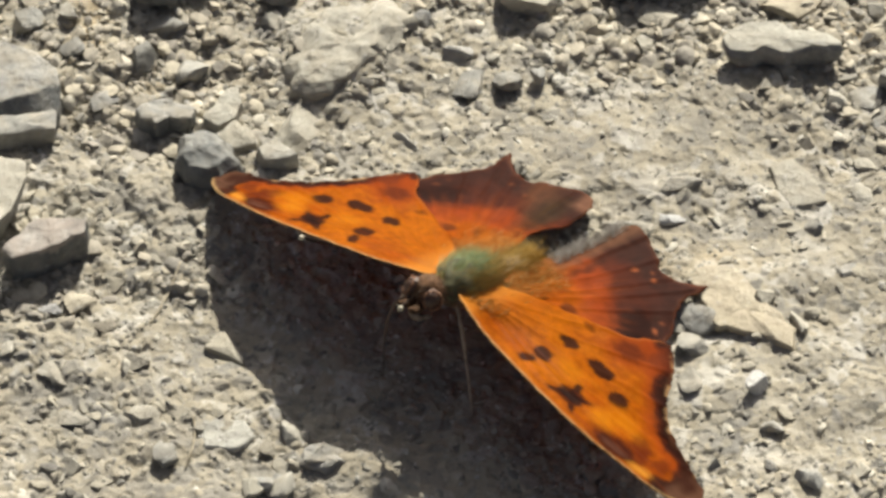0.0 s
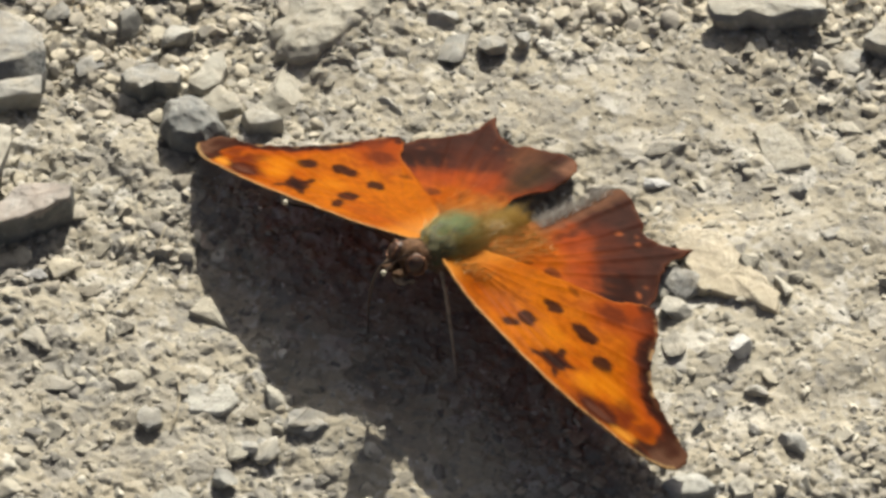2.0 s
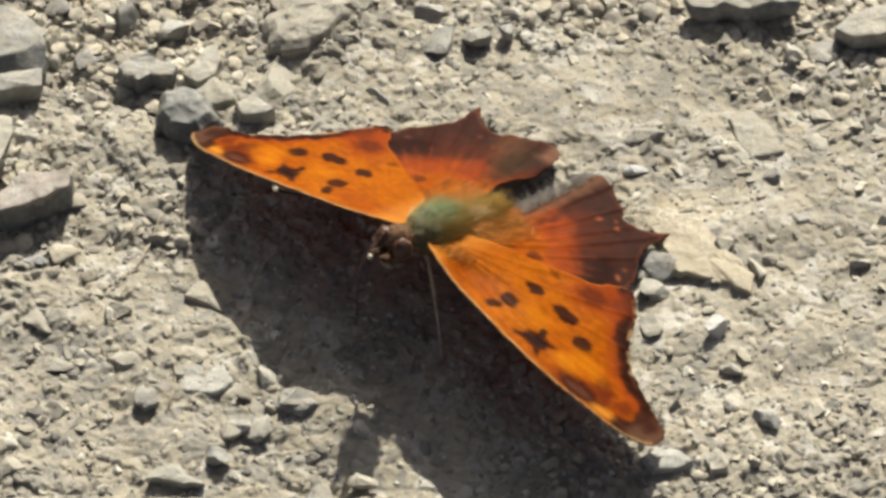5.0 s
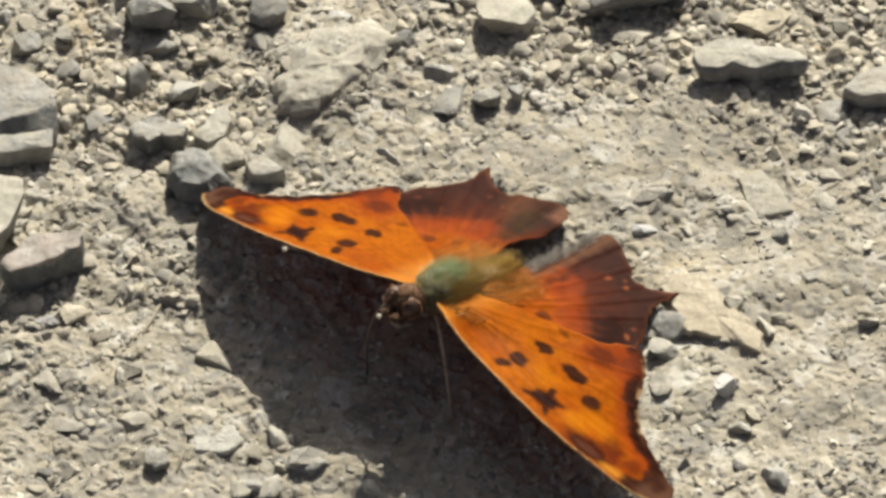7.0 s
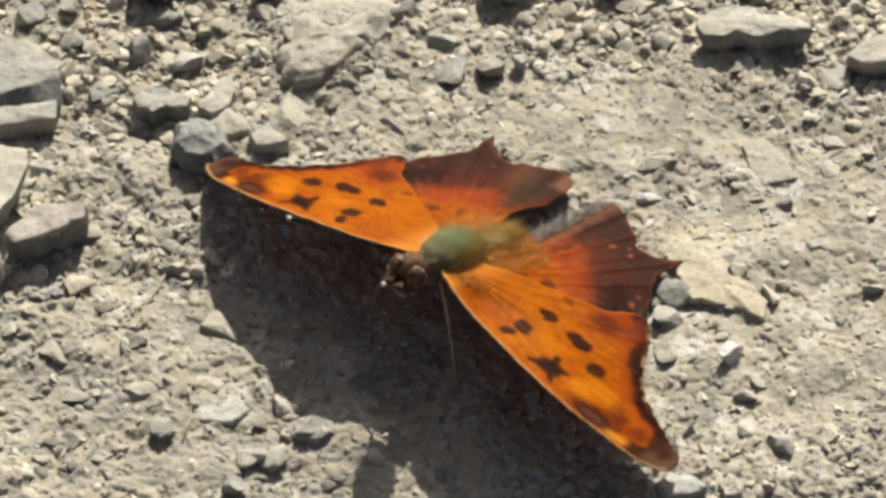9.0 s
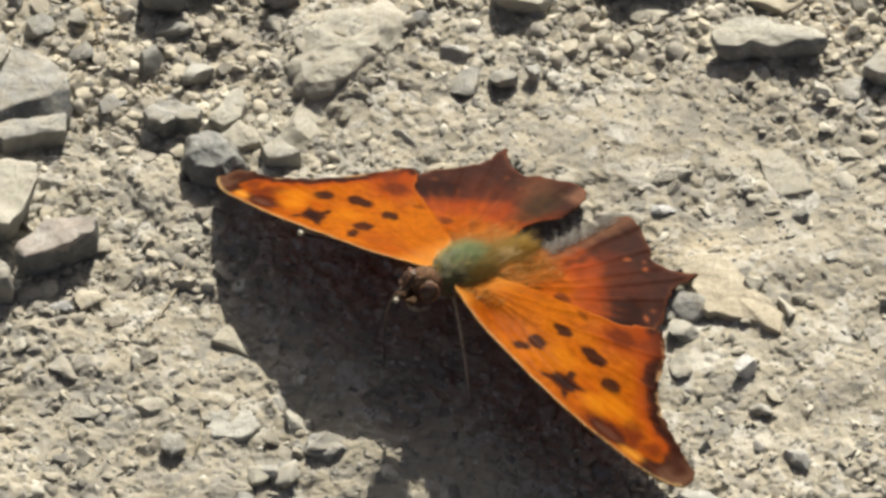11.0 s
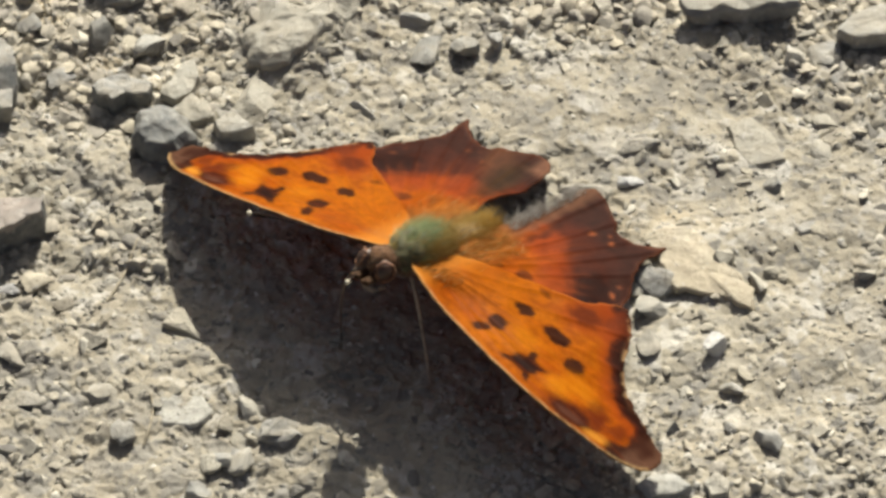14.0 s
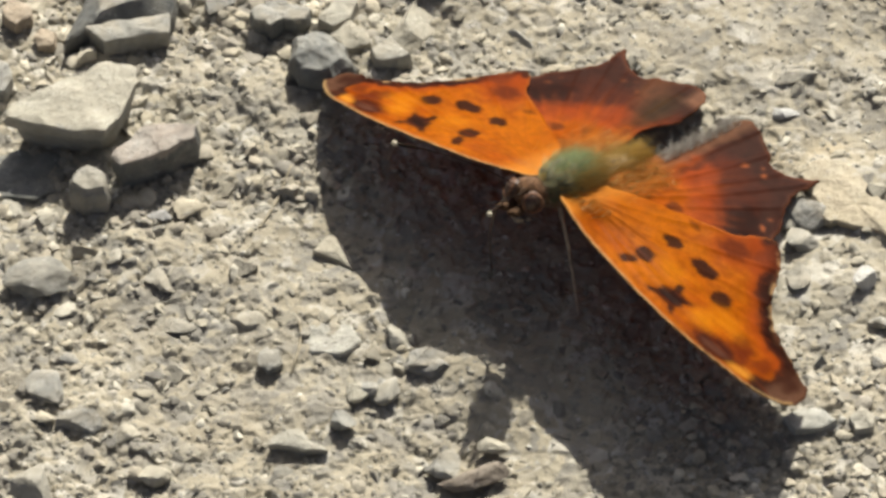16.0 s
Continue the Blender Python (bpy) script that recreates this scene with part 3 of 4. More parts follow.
slab(-37.9, 8.9, "blush", 198, 'small pinkish tan stone beside a grey stone', [
    (0.9, [(-0.9, 0.2), (-0.2, 0.9), (0.8, 0.5), (0.7, -0.6), (-0.3, -1.0)]),
    (0.4, 1.1, 0, 0),
    (-0.4, 1.05, 0, 0)], wear=0.12)
slab(-41.0, 5.1, "grey", 199, 'broken grey stone behind a pale slab', [
    (1.3, [(-1.1, 0.7), (-0.2, 1.7), (0.7, 0.9), (1.1, -0.4), (0.4, -1.5), (-0.8, -1.2)]),
    (0.6, 1.08, 0, 0),
    (-0.4, 1.0, 0, 0)], wear=0.12)
slab(16.9, -26.5, "whitish", 200, 'pale rounded stone near the wing tip', [
    (0.7, [(-1.8, 0.2), (-0.8, 1.0), (0.9, 0.9), (1.9, -0.2), (0.7, -0.8), (-0.9, -1.0)]),
    (0.3, 1.08, 0, 0),
    (-0.5, 1.05, 0, 0)], wear=0.1)
slab(20.6, -26.7, "pale", 201, 'pale rounded stone near the wing tip', [
    (0.7, [(-1.0, 0.3), (-0.1, 1.0), (0.8, 0.3), (0.7, -0.6), (-0.5, -0.8)]),
    (0.3, 1.08, 0, 0),
    (-0.5, 1.05, 0, 0)], wear=0.1)
stone(-21.8, 23.1, 3.9, 4.2, 2.6, 0, "dark", 110)
stone(-18.5, 23.7, 3.7, 2.6, 1.7, 5, "grey", 111)
stone(-13.0, 22.9, 2.9, 3.6, 2.2, -3, "dark", 112)
stone(-21.3, 19.6, 3.4, 1.8, 1.2, 12, "grey", 113)
stone(-22.7, 16.4, 2.0, 3.1, 1.4, -11, "dark", 114, level=3)
stone(-19.2, 15.3, 2.3, 2.8, 1.3, -5, "grey", 115, level=3)
stone(-27.9, 17.4, 1.9, 1.6, 0.9, 4, "grey", 116, level=3)
stone(-31.1, 20.1, 2.4, 2.0, 1.1, 5, "grey", 117, level=3)
stone(-28.2, 20.9, 1.5, 1.6, 0.8, -1, "pale", 118, level=3)
stone(-32.8, 22.7, 1.3, 1.5, 0.9, -4, "grey", 119, level=3)
stone(-25.5, 12.2, 2.3, 1.7, 0.8, 12, "grey", 120, level=3)
stone(-13.7, 20.1, 1.6, 1.7, 0.9, -7, "grey", 121, level=3)
stone(-12.6, 19.6, 1.4, 1.4, 0.6, -9, "pale", 122, level=3)
stone(-11.6, 10.6, 3.4, 6.1, 0.9, -6, "dusty", 124, sunk=0.8)
stone(-7.7, 21.5, 1.9, 1.6, 0.8, -12, "white", 125, level=3)
stone(23.7, 22.1, 4.9, 3.9, 0.9, 8, "tan", 126, sunk=0.6, label='flat pale tan slab sunk in gravel')
stone(26.9, 13.0, 1.9, 2.2, 1.0, -4, "pale", 128, level=3)
stone(28.7, 13.0, 2.5, 2.3, 0.7, -6, "grey", 129, level=3)
stone(4.7, 22.6, 4.5, 3.1, 1.6, -7, "pale", 130, planes=((0, 0.2, 1, 0.45), (0, -1, 0, 0.6)), cuts=5)
stone(7.9, 24.3, 2.9, 2.5, 1.7, -3, "dark", 131)
stone(14.5, 25.0, 7.7, 5.5, 3.5, -3, "dark", 132, cuts=7)
stone(-0.3, 17.1, 2.3, 1.8, 1.0, 8, "grey", 133, level=3)
stone(2.2, 16.7, 1.4, 1.0, 0.6, 11, "dusty", 134, level=3)
stone(-2.7, 20.1, 1.5, 1.5, 0.9, -1, "dark", 135, level=3)
stone(-1.9, 18.5, 1.1, 1.2, 0.6, -10, "dusty", 136, level=3)
stone(3.2, 14.2, 2.2, 1.4, 1.3, 7, "grey", 137, level=3, planes=((0, -1, 0, 0.6), (0, 0.1, 1, 0.5)), cuts=5)
stone(5.4, 14.8, 1.2, 1.3, 1.2, -2, "grey", 138, level=3, planes=((0, -1, 0, 0.6), (0, 0.1, 1, 0.5)), cuts=5)
stone(0.5, 14.0, 2.7, 2.7, 0.9, 9, "grey", 139)
stone(14.3, 20.9, 3.4, 3.0, 0.9, 0, "dusty", 140, sunk=0.6)
stone(13.5, 18.2, 2.2, 2.0, 0.7, 4, "dusty", 141, level=3)
stone(15.0, 14.9, 1.1, 1.3, 0.5, -5, "dusty", 142, level=3)
stone(16.5, -7.6, 2.9, 3.0, 1.1, 3, "grey", 145)
stone(20.6, -13.7, 1.7, 1.8, 1.1, 2, "white", 146, level=3, planes=((0, -1, 0, 0.6), (0, 0.1, 1, 0.5)), cuts=7)
stone(21.7, -17.5, 1.8, 1.2, 0.8, -10, "grey", 147, level=3)
stone(24.2, -22.7, 2.0, 2.0, 0.9, 5, "grey", 148, level=3)
stone(27.9, -21.6, 1.5, 1.7, 0.6, -3, "dusty", 149, level=3)
stone(17.6, -21.0, 1.0, 1.0, 0.7, -12, "dark", 150, level=3)
stone(21.6, -21.2, 1.1, 1.3, 0.5, -3, "grey", 151, level=3)
stone(16.2, -10.0, 2.3, 2.1, 0.8, 6, "pale", 152, level=3)
stone(16.0, -13.4, 1.9, 2.6, 0.7, 10, "dusty", 153, level=3)
stone(21.3, -5.8, 1.6, 1.7, 0.9, -3, "pale", 154, level=3)
stone(23.8, -8.0, 1.2, 2.4, 0.9, 12, "pale", 155, level=3)
stone(31.3, -7.4, 1.7, 1.0, 0.9, 4, "pale", 156, level=3)
stone(26.8, -3.0, 2.1, 1.7, 0.5, -6, "grey", 157, level=3)
stone(15.6, 4.8, 3.2, 1.4, 0.7, 1, "dusty", 158)
stone(24.9, 0.8, 1.4, 1.6, 0.8, 1, "dark", 159, level=3)
stone(28.4, 4.1, 1.5, 2.5, 0.5, 7, "dusty", 160, level=3)
stone(28.8, 7.0, 2.2, 1.6, 0.5, -3, "dusty", 161, level=3)
stone(14.9, 1.7, 2.0, 1.2, 0.6, 1, "white", 162, level=3)
stone(11.7, 0.9, 4.0, 1.9, 0.8, 2, "dusty", 163, sunk=0.8)
stone(-20.8, -20.6, 1.9, 2.4, 0.9, -7, "dark", 164, level=3)
stone(-14.7, -23.5, 1.7, 1.9, 0.8, -3, "pale", 166, level=3)
stone(-12.8, -23.4, 2.3, 2.5, 0.8, -4, "grey", 167, level=3)
stone(-9.7, -20.9, 3.2, 1.9, 0.9, -11, "grey", 168)
stone(-12.0, -18.5, 2.0, 2.1, 0.8, -10, "pale", 169, level=3)
stone(-13.6, -19.6, 1.2, 1.6, 0.5, -11, "dusty", 170, level=3)
stone(-28.9, -13.2, 2.1, 2.5, 0.6, 8, "dusty", 172, level=3, sunk=0.6)
stone(-22.4, -16.9, 2.3, 1.9, 0.5, -4, "dusty", 173, level=3)
stone(-27.3, -17.2, 2.4, 1.6, 0.5, 4, "dusty", 174, level=3)
stone(-18.6, -14.0, 1.5, 1.1, 0.3, 5, "dusty", 175, level=3)
stone(-15.6, -26.4, 1.9, 1.7, 1.1, 10, "dark", 178, level=3)
stone(-13.8, -23.2, 1.7, 1.5, 0.9, -2, "dark", 179, level=3)
stone(-12.7, -23.2, 1.6, 1.9, 0.7, -8, "grey", 180, level=3)
stone(-8.5, -30.4, 2.6, 2.6, 1.3, 9, "grey", 181)
stone(-6.3, -31.2, 5.2, 1.6, 0.9, 22, "umber", 182, label="thin brown shard of stone lying on gravel")
stone(-5.1, -28.1, 2.3, 1.3, 0.7, -10, "pale", 183, level=3)
stone(-37.1, -32.0, 3.2, 3.4, 1.4, 1, "pale", 184)
stone(-28.5, -30.9, 2.3, 2.0, 0.9, -6, "pale", 185, level=3)
stone(-36.6, -23.3, 2.7, 3.4, 1.2, 8, "grey", 186)
stone(-34.1, -26.4, 3.5, 2.0, 1.0, 8, "grey", 187)
stone(-30.5, -27.1, 1.9, 1.9, 0.6, 2, "dusty", 188, level=3)
stone(-37.1, -13.3, 5.5, 3.5, 1.6, -4, "dark", 189)
stone(-9.8, -21.2, 3.6, 2.2, 0.9, -7, "grey", 190)
stone(-36.9, -7.5, 1.9, 1.9, 0.8, -1, "pale", 191, level=3)
stone(-29.1, -7.4, 1.8, 0.9, 0.6, 1, "white", 192, level=3)
stone(-27.0, -6.6, 2.3, 2.1, 0.7, 11, "tan", 193, level=3)


# ---- butterfly ----
def droop(a, f):
    """Height of the wings, which hang like a low tent from the raised body; a sideways, f forwards, in mm."""
    a = np.abs(a)
    return 7.885 - 0.0952 * a - 0.00814 * a * a + 0.4917 * f + 0.004936 * f * f - 0.00726 * a * f


FORE = [(1.2, 1.6), (2.5, 2.5), (5.0, 3.45), (8.2, 3.95), (12.3, 4.2), (15.5, 4.0), (18.9, 3.3), (21.1, 2.4), (22.5, 1.1),
        (22.2, -0.6), (21.0, -1.15), (20.1, -1.0), (18.3, -1.65), (16.9, -2.35), (15.7, -3.4), (14.7, -4.7), (13.7, -6.4),
        (12.6, -8.4), (11.4, -8.5), (9.8, -6.5), (6.5, -4.7), (3.2, -2.8), (1.3, -1.0)]
HIND = [(1.0, -0.8), (4.0, -2.0), (8.5, -4.4), (11.2, -6.8), (11.6, -8.2), (10.9, -10.1), (9.75, -12.0), (9.3, -13.6), (9.4, -15.9),
        (8.3, -14.95), (7.2, -14.35), (6.1, -14.4), (5.3, -15.1), (4.3, -15.75), (3.1, -16.45), (2.0, -16.65), (1.55, -15.9),
        (1.45, -14.0), (1.3, -11.5), (1.15, -8.5), (0.75, -5.0), (0.7, -2.5)]


def rounded(keys, per=10):
    """A closed smooth line through the keys."""
    k, out = np.array(keys, float), []
    for i in range(len(k)):
        a, b, c, d = k[i - 1], k[i], k[(i + 1) % len(k)], k[(i + 2) % len(k)]
        for s in np.arange(per) / per:
            out.append(0.5 * (2 * b + (c - a) * s + (2 * a - 5 * b + 4 * c - d) * s ** 2 + (3 * b - a - 3 * c + d) * s ** 3))
    return np.array(out)


def inside(px, py, line):
    hit = np.zeros(len(px), bool)
    for (x1, y1), (x2, y2) in zip(line, np.roll(line, -1, 0)):
        cross = ((y1 > py) != (y2 > py)) & (px < (x2 - x1) * (py - y1) / (y2 - y1 + 1e-12) + x1)
        hit ^= cross
    return hit


def gap(px, py, line, closed=False):
    """Distance of points to a line of points."""
    best = np.full(len(px), 1e9)
    ends = np.roll(line, -1, 0) if closed else line[1:]
    for (x1, y1), (x2, y2) in zip(line, ends):
        dx, dy = x2 - x1, y2 - y1
        s = np.clip(((px - x1) * dx + (py - y1) * dy) / (dx * dx + dy * dy + 1e-12), 0, 1)
        best = np.minimum(best, np.hypot(px - x1 - s * dx, py - y1 - s * dy))
    return best


def linear(r, g, b):
    """Reflectance of the scales, from the colour that they show in full sun."""
    return 0.735 * np.array([((c / 255 + 0.055) / 1.055) ** 2.4 if c > 10 else c / 3295 for c in (r, g, b)])


def step(v, lo, hi):
    s = np.clip((v - lo) / (hi - lo), 0, 1)
    return s * s * (3 - 2 * s)


def paint(base, colour, amount):
    return base + (colour - base) * np.clip(amount, 0, 1)[:, None]


def blot(a, f, ca, cf, ra, rf, turn, soft, seed):
    """A dark spot with a ragged edge: 1 inside, 0 outside."""
    c, s = math.cos(radians(turn)), math.sin(radians(turn))
    u, v = (a - ca) * c + (f - cf) * s, -(a - ca) * s + (f - cf) * c
    d = np.sqrt((u / ra) ** 2 + (v / rf) ** 2) + 0.16 * swell(a, f, 0.45, seed) + 0.10 * swell(a, f, 0.2, seed + 1)
    return 1 - step(d, 1 - soft, 1 + soft)


def veins(a, f, root, ends, width):
    v = np.zeros(len(a))
    for ex, ey in ends:
        mid = np.array([(root[0] + ex) / 2, (root[1] + ey) / 2 + 0.06 * abs(ex - root[0])])
        v = np.maximum(v, 1 - step(gap(a, f, np.array([root, mid, (ex, ey)])), 0, width))
    return v


ORANGE, DEEP, BROWN, UMBER = linear(169, 89, 0), linear(146, 60, 0), linear(66, 27, 12), linear(38, 16, 9)
BLACK, STRAW = linear(36, 13, 6), linear(212, 132, 14)


def fore_pigment(a, f, line, side):
    base = np.tile(ORANGE, (len(a), 1))
    base = paint(base, DEEP, 0.30 + 0.35 * swell(a, f, 2.2, 61) + 0.2 * swell(a * 0.5, f * 2, 0.6, 62))
    ray = swell(np.arctan2(f - 1.2, a - 1.6) * 30, np.hypot(a, f) * 0.3, 1.0, 66)
    base = paint(base, STRAW, 0.16 * step(ray, 0.0, 0.9) * step(a, 4, 9))
    base = base * (1 + 0.16 * swell(a, f, 0.42, 110) + 0.10 * swell(a, f, 0.22, 111))[:, None]
    base = paint(base, DEEP, 0.7 * step(-f + 0.35 * a, 7.0, 11.5))
    outer = line[[i for i in range(len(line)) if 78 <= i <= 178]]
    edge = (1.45 if side < 0 else 1.1) * gap(a, f, outer) + 0.28 * swell(a, f, 1.3, 63) + 0.16 * swell(a, f, 0.5, 64)
    base = paint(base, linear(150, 62, 16), 0.75 * (1 - step(edge, 1.2, 2.3)))
    base = paint(base, BROWN, 1 - step(edge, 0.85, 1.35))
    base = paint(base, UMBER, 0.9 * (1 - step(edge, 0.45, 0.95)))
    base = paint(base, linear(84, 52, 34), 0.7 * (1 - step(edge, 0.05, 0.35)))
    base = paint(base, linear(58, 30, 19), step(a + 0.25 * f + 0.5 * swell(a, f, 1.0, 65), 20.0, 20.6))
    base = paint(base, linear(96, 66, 50), 0.9 * step(a + 0.25 * f + 0.6 * swell(a, f, 0.8, 67), 20.9, 21.9))
    base = paint(base, linear(176, 140, 100), 0.85 * (1 - step(gap(a, f, outer), 0.1, 0.32)) * step(swell(a, f, 0.6, 68), 0.05, 0.45))
    for ca, cf, ra, rf, turn, soft, seed in (
            (8.15, 2.3, 0.47, 0.62, 30, 0.25, 70), (8.42, 0.85, 0.74, 0.76, 0, 0.16, 71), (8.4, -2.05, 0.80, 0.58, 0, 0.2, 72),
            (11.3, -2.05, 1.15, 0.68, 0, 0.15, 74), (13.85, -1.0, 0.72, 0.68, 10, 0.17, 75), (7.9, -4.7, 0.5, 0.25, 10, 0.5, 76),
            (12.1, 2.1, 0.92, 0.86, 0, 0.2, 77), (11.5, 2.6, 0.95, 0.3, -35, 0.3, 78), (12.7, 1.75, 0.85, 0.32, -36, 0.3, 79),
            (11.9, 1.35, 0.8, 0.3, 75, 0.3, 116), (12.7, 2.8, 0.8, 0.3, 45, 0.3, 87)):
        base = paint(base, BLACK, (0.55 if seed == 76 else 0.93) * blot(a, f, ca, cf, ra, rf, turn, soft, seed))
    base = paint(base, linear(84, 28, 8), 0.92 * blot(a, f, 16.7, 2.6, 1.8, 1.0, -14, 0.45, 80))
    base = paint(base, BLACK, 0.7 * blot(a, f, 16.7, 2.7, 1.5, 0.75, -14, 0.3, 81))
    base = paint(base, linear(92, 56, 42), 0.8 * blot(a, f, 16.6, 2.75, 1.0, 0.36, -14, 0.5, 109))
    base = paint(base, linear(92, 32, 8), 0.9 * blot(a, f, 17.6, 0.9, 1.2, 0.8, 40, 0.5, 82))
    base = paint(base, linear(140, 56, 14), 0.7 * blot(a, f, 11.4, -5.8, 2.2, 1.7, -40, 0.6, 114))
    base = paint(base, linear(88, 36, 14), 0.85 * blot(a, f, 11.0, -5.5, 1.1, 0.95, 0, 0.4, 83) + 0.6 * blot(a, f, 12.6, -6.6, 0.7, 0.8, 0, 0.5, 115))
    base = paint(base, linear(96, 36, 10), 0.8 * blot(a, f, 19.4, 0.7, 0.6, 0.8, 0, 0.5, 84))
    base = paint(base, STRAW, 0.45 * blot(a, f, 15.6, 0.2, 1.3, 0.7, 10, 0.8, 107) + 0.35 * blot(a, f, 10.2, 0.2, 1.2, 0.7, 20, 0.8, 108))
    base = paint(base, linear(215, 145, 48), 0.75 * blot(a, f, 18.8, 2.5, 0.8, 0.36, -24, 0.7, 85))
    base = paint(base, STRAW, 0.55 * blot(a, f, 14.6, 1.5, 1.0, 0.8, 0, 0.7, 86))
    base = paint(base, linear(190, 156, 108), 0.85 * (1 - step(gap(a, f, line[:80]), 0.08, 0.3)))
    base = paint(base, linear(176, 104, 50), 0.4 * (1 - step(gap(a, f, line[180:197]), 0.05, 0.2)))
    v = veins(a, f, (1.6, 1.2), ((21, 2.0), (20.4, 0.0), (18.0, -1.4), (16.0, -3.0), (14.4, -5.0), (13.0, -7.4), (10.5, -6.9)), 0.13)
    base = paint(base, linear(128, 52, 6), 0.28 * v)
    base = paint(base, linear(225, 150, 60), 0.5 * (1 - step(a, 2.0, 4.2)))
    return base


def hind_pigment(a, f, line, side):
    depth = -f + 0.12 * a
    span = np.hypot(a - 1.5, f + 1.5) + 0.8 * swell(a, f, 2.0, 90) + 0.4 * swell(a, f, 0.8, 89)
    base = np.tile(ORANGE, (len(a), 1))
    base = paint(base, DEEP, 0.5 + 0.3 * swell(a, f, 1.5, 88))
    base = paint(base, linear(146, 60, 16), step(span, 5.8, 8.2))
    base = paint(base, linear(84, 36, 19), step(span, 7.4, 10.0))
    base = paint(base, linear(58, 30, 21), step(span, 9.2, 12.6))
    base = paint(base, linear(44, 20, 13), 0.95 * blot(a, f, 9.3, -8.1, 2.0, 1.5, 35, 0.35, 92))
    base = paint(base, linear(72, 32, 14), 0.85 * blot(a, f, 5.7, -5.0, 0.66, 0.5, 0, 0.3, 93))
    base = paint(base, linear(72, 34, 20), 0.6 * blot(a, f, 6.6, -10.2, 1.7, 1.0, 50, 0.6, 105))
    ray = swell(np.arctan2(a - 1, -f) * 26, np.hypot(a, f) * 0.22, 1.0, 100)
    base = paint(base, linear(172, 84, 26), 0.40 * step(ray, -0.1, 0.8) * (1 - step(span, 6.0, 11.5)) * step(a, 1.5, 3.5))
    edge = gap(a, f, line[30:150]) + 0.2 * swell(a, f, 1.0, 94)
    base = paint(base, linear(58, 28, 19), 0.7 * (1 - step(edge, 0.4, 1.4)))
    base = paint(base, linear(96, 58, 42), 0.75 * (1 - step(edge, 0.02, 0.3)))
    dots = ((10.3, -9.0, 95), (10.0, -10.1, 96), (6.7, -13.0, 97), (5.2, -12.7, 98), (6.1, -13.6, 99))
    for ca, cf, seed in dots:
        base = paint(base, linear(190, 104, 58), (0.7 if side > 0 else 0.2) * (0.5 + 0.25 * (seed % 3)) * blot(a, f, ca, cf, 0.14 + 0.06 * (seed % 3), 0.16, 25 * seed, 0.9, seed))
    fold = a + 0.25 * swell(a, f, 0.8, 101)
    # Inner fold: olive-brown tones, with crease shade and lit ridge painted in.
    if side > 0:
        base = paint(base, linear(54, 28, 18), 0.6 * (1 - step(np.abs(fold - 3.2), 0.1, 0.5)) * step(depth, 6.5, 9.5))
        base = paint(base, linear(112, 76, 54), 0.75 * (1 - step(fold, 2.2, 3.0)) * step(depth, 6.0, 9.0))
        base = paint(base, linear(140, 112, 92), 0.5 * (1 - step(fold, 1.5, 2.0)) * step(depth, 7.5, 10.5))
    else:
        base = paint(base, linear(108, 68, 44), 0.6 * blot(a, f, 4.6, -14.0, 1.0, 2.6, 18, 0.8, 112))
        base = paint(base, linear(58, 42, 24), 0.85 * blot(a, f, 2.7, -11.6, 1.0, 2.9, 6, 0.75, 113))
        base = paint(base, linear(132, 92, 70), 0.7 * (1 - step(fold, 2.0, 2.9)) * step(depth, 14.2, 15.4))
    base = paint(base, linear(168, 112, 52), 0.6 * (1 - step(a, 2.0, 4.6)) * (1 - step(depth, 6, 9.5)))
    ripple = swell(np.arctan2(a - 1, -f) * 40, np.hypot(a, f) * 0.5, 1.0, 103)
    base = base * (1 + 0.10 * ripple + 0.18 * swell(a, f, 0.5, 104))[:, None]
    v = veins(a, f, (1.6, -2.0), ((10.6, -9.6), (9.4, -12.4), (9.2, -15.0), (7.0, -14.0), (4.6, -15.0), (2.6, -15.8)), 0.12)
    return paint(base, linear(50, 24, 14), 0.16 * v)


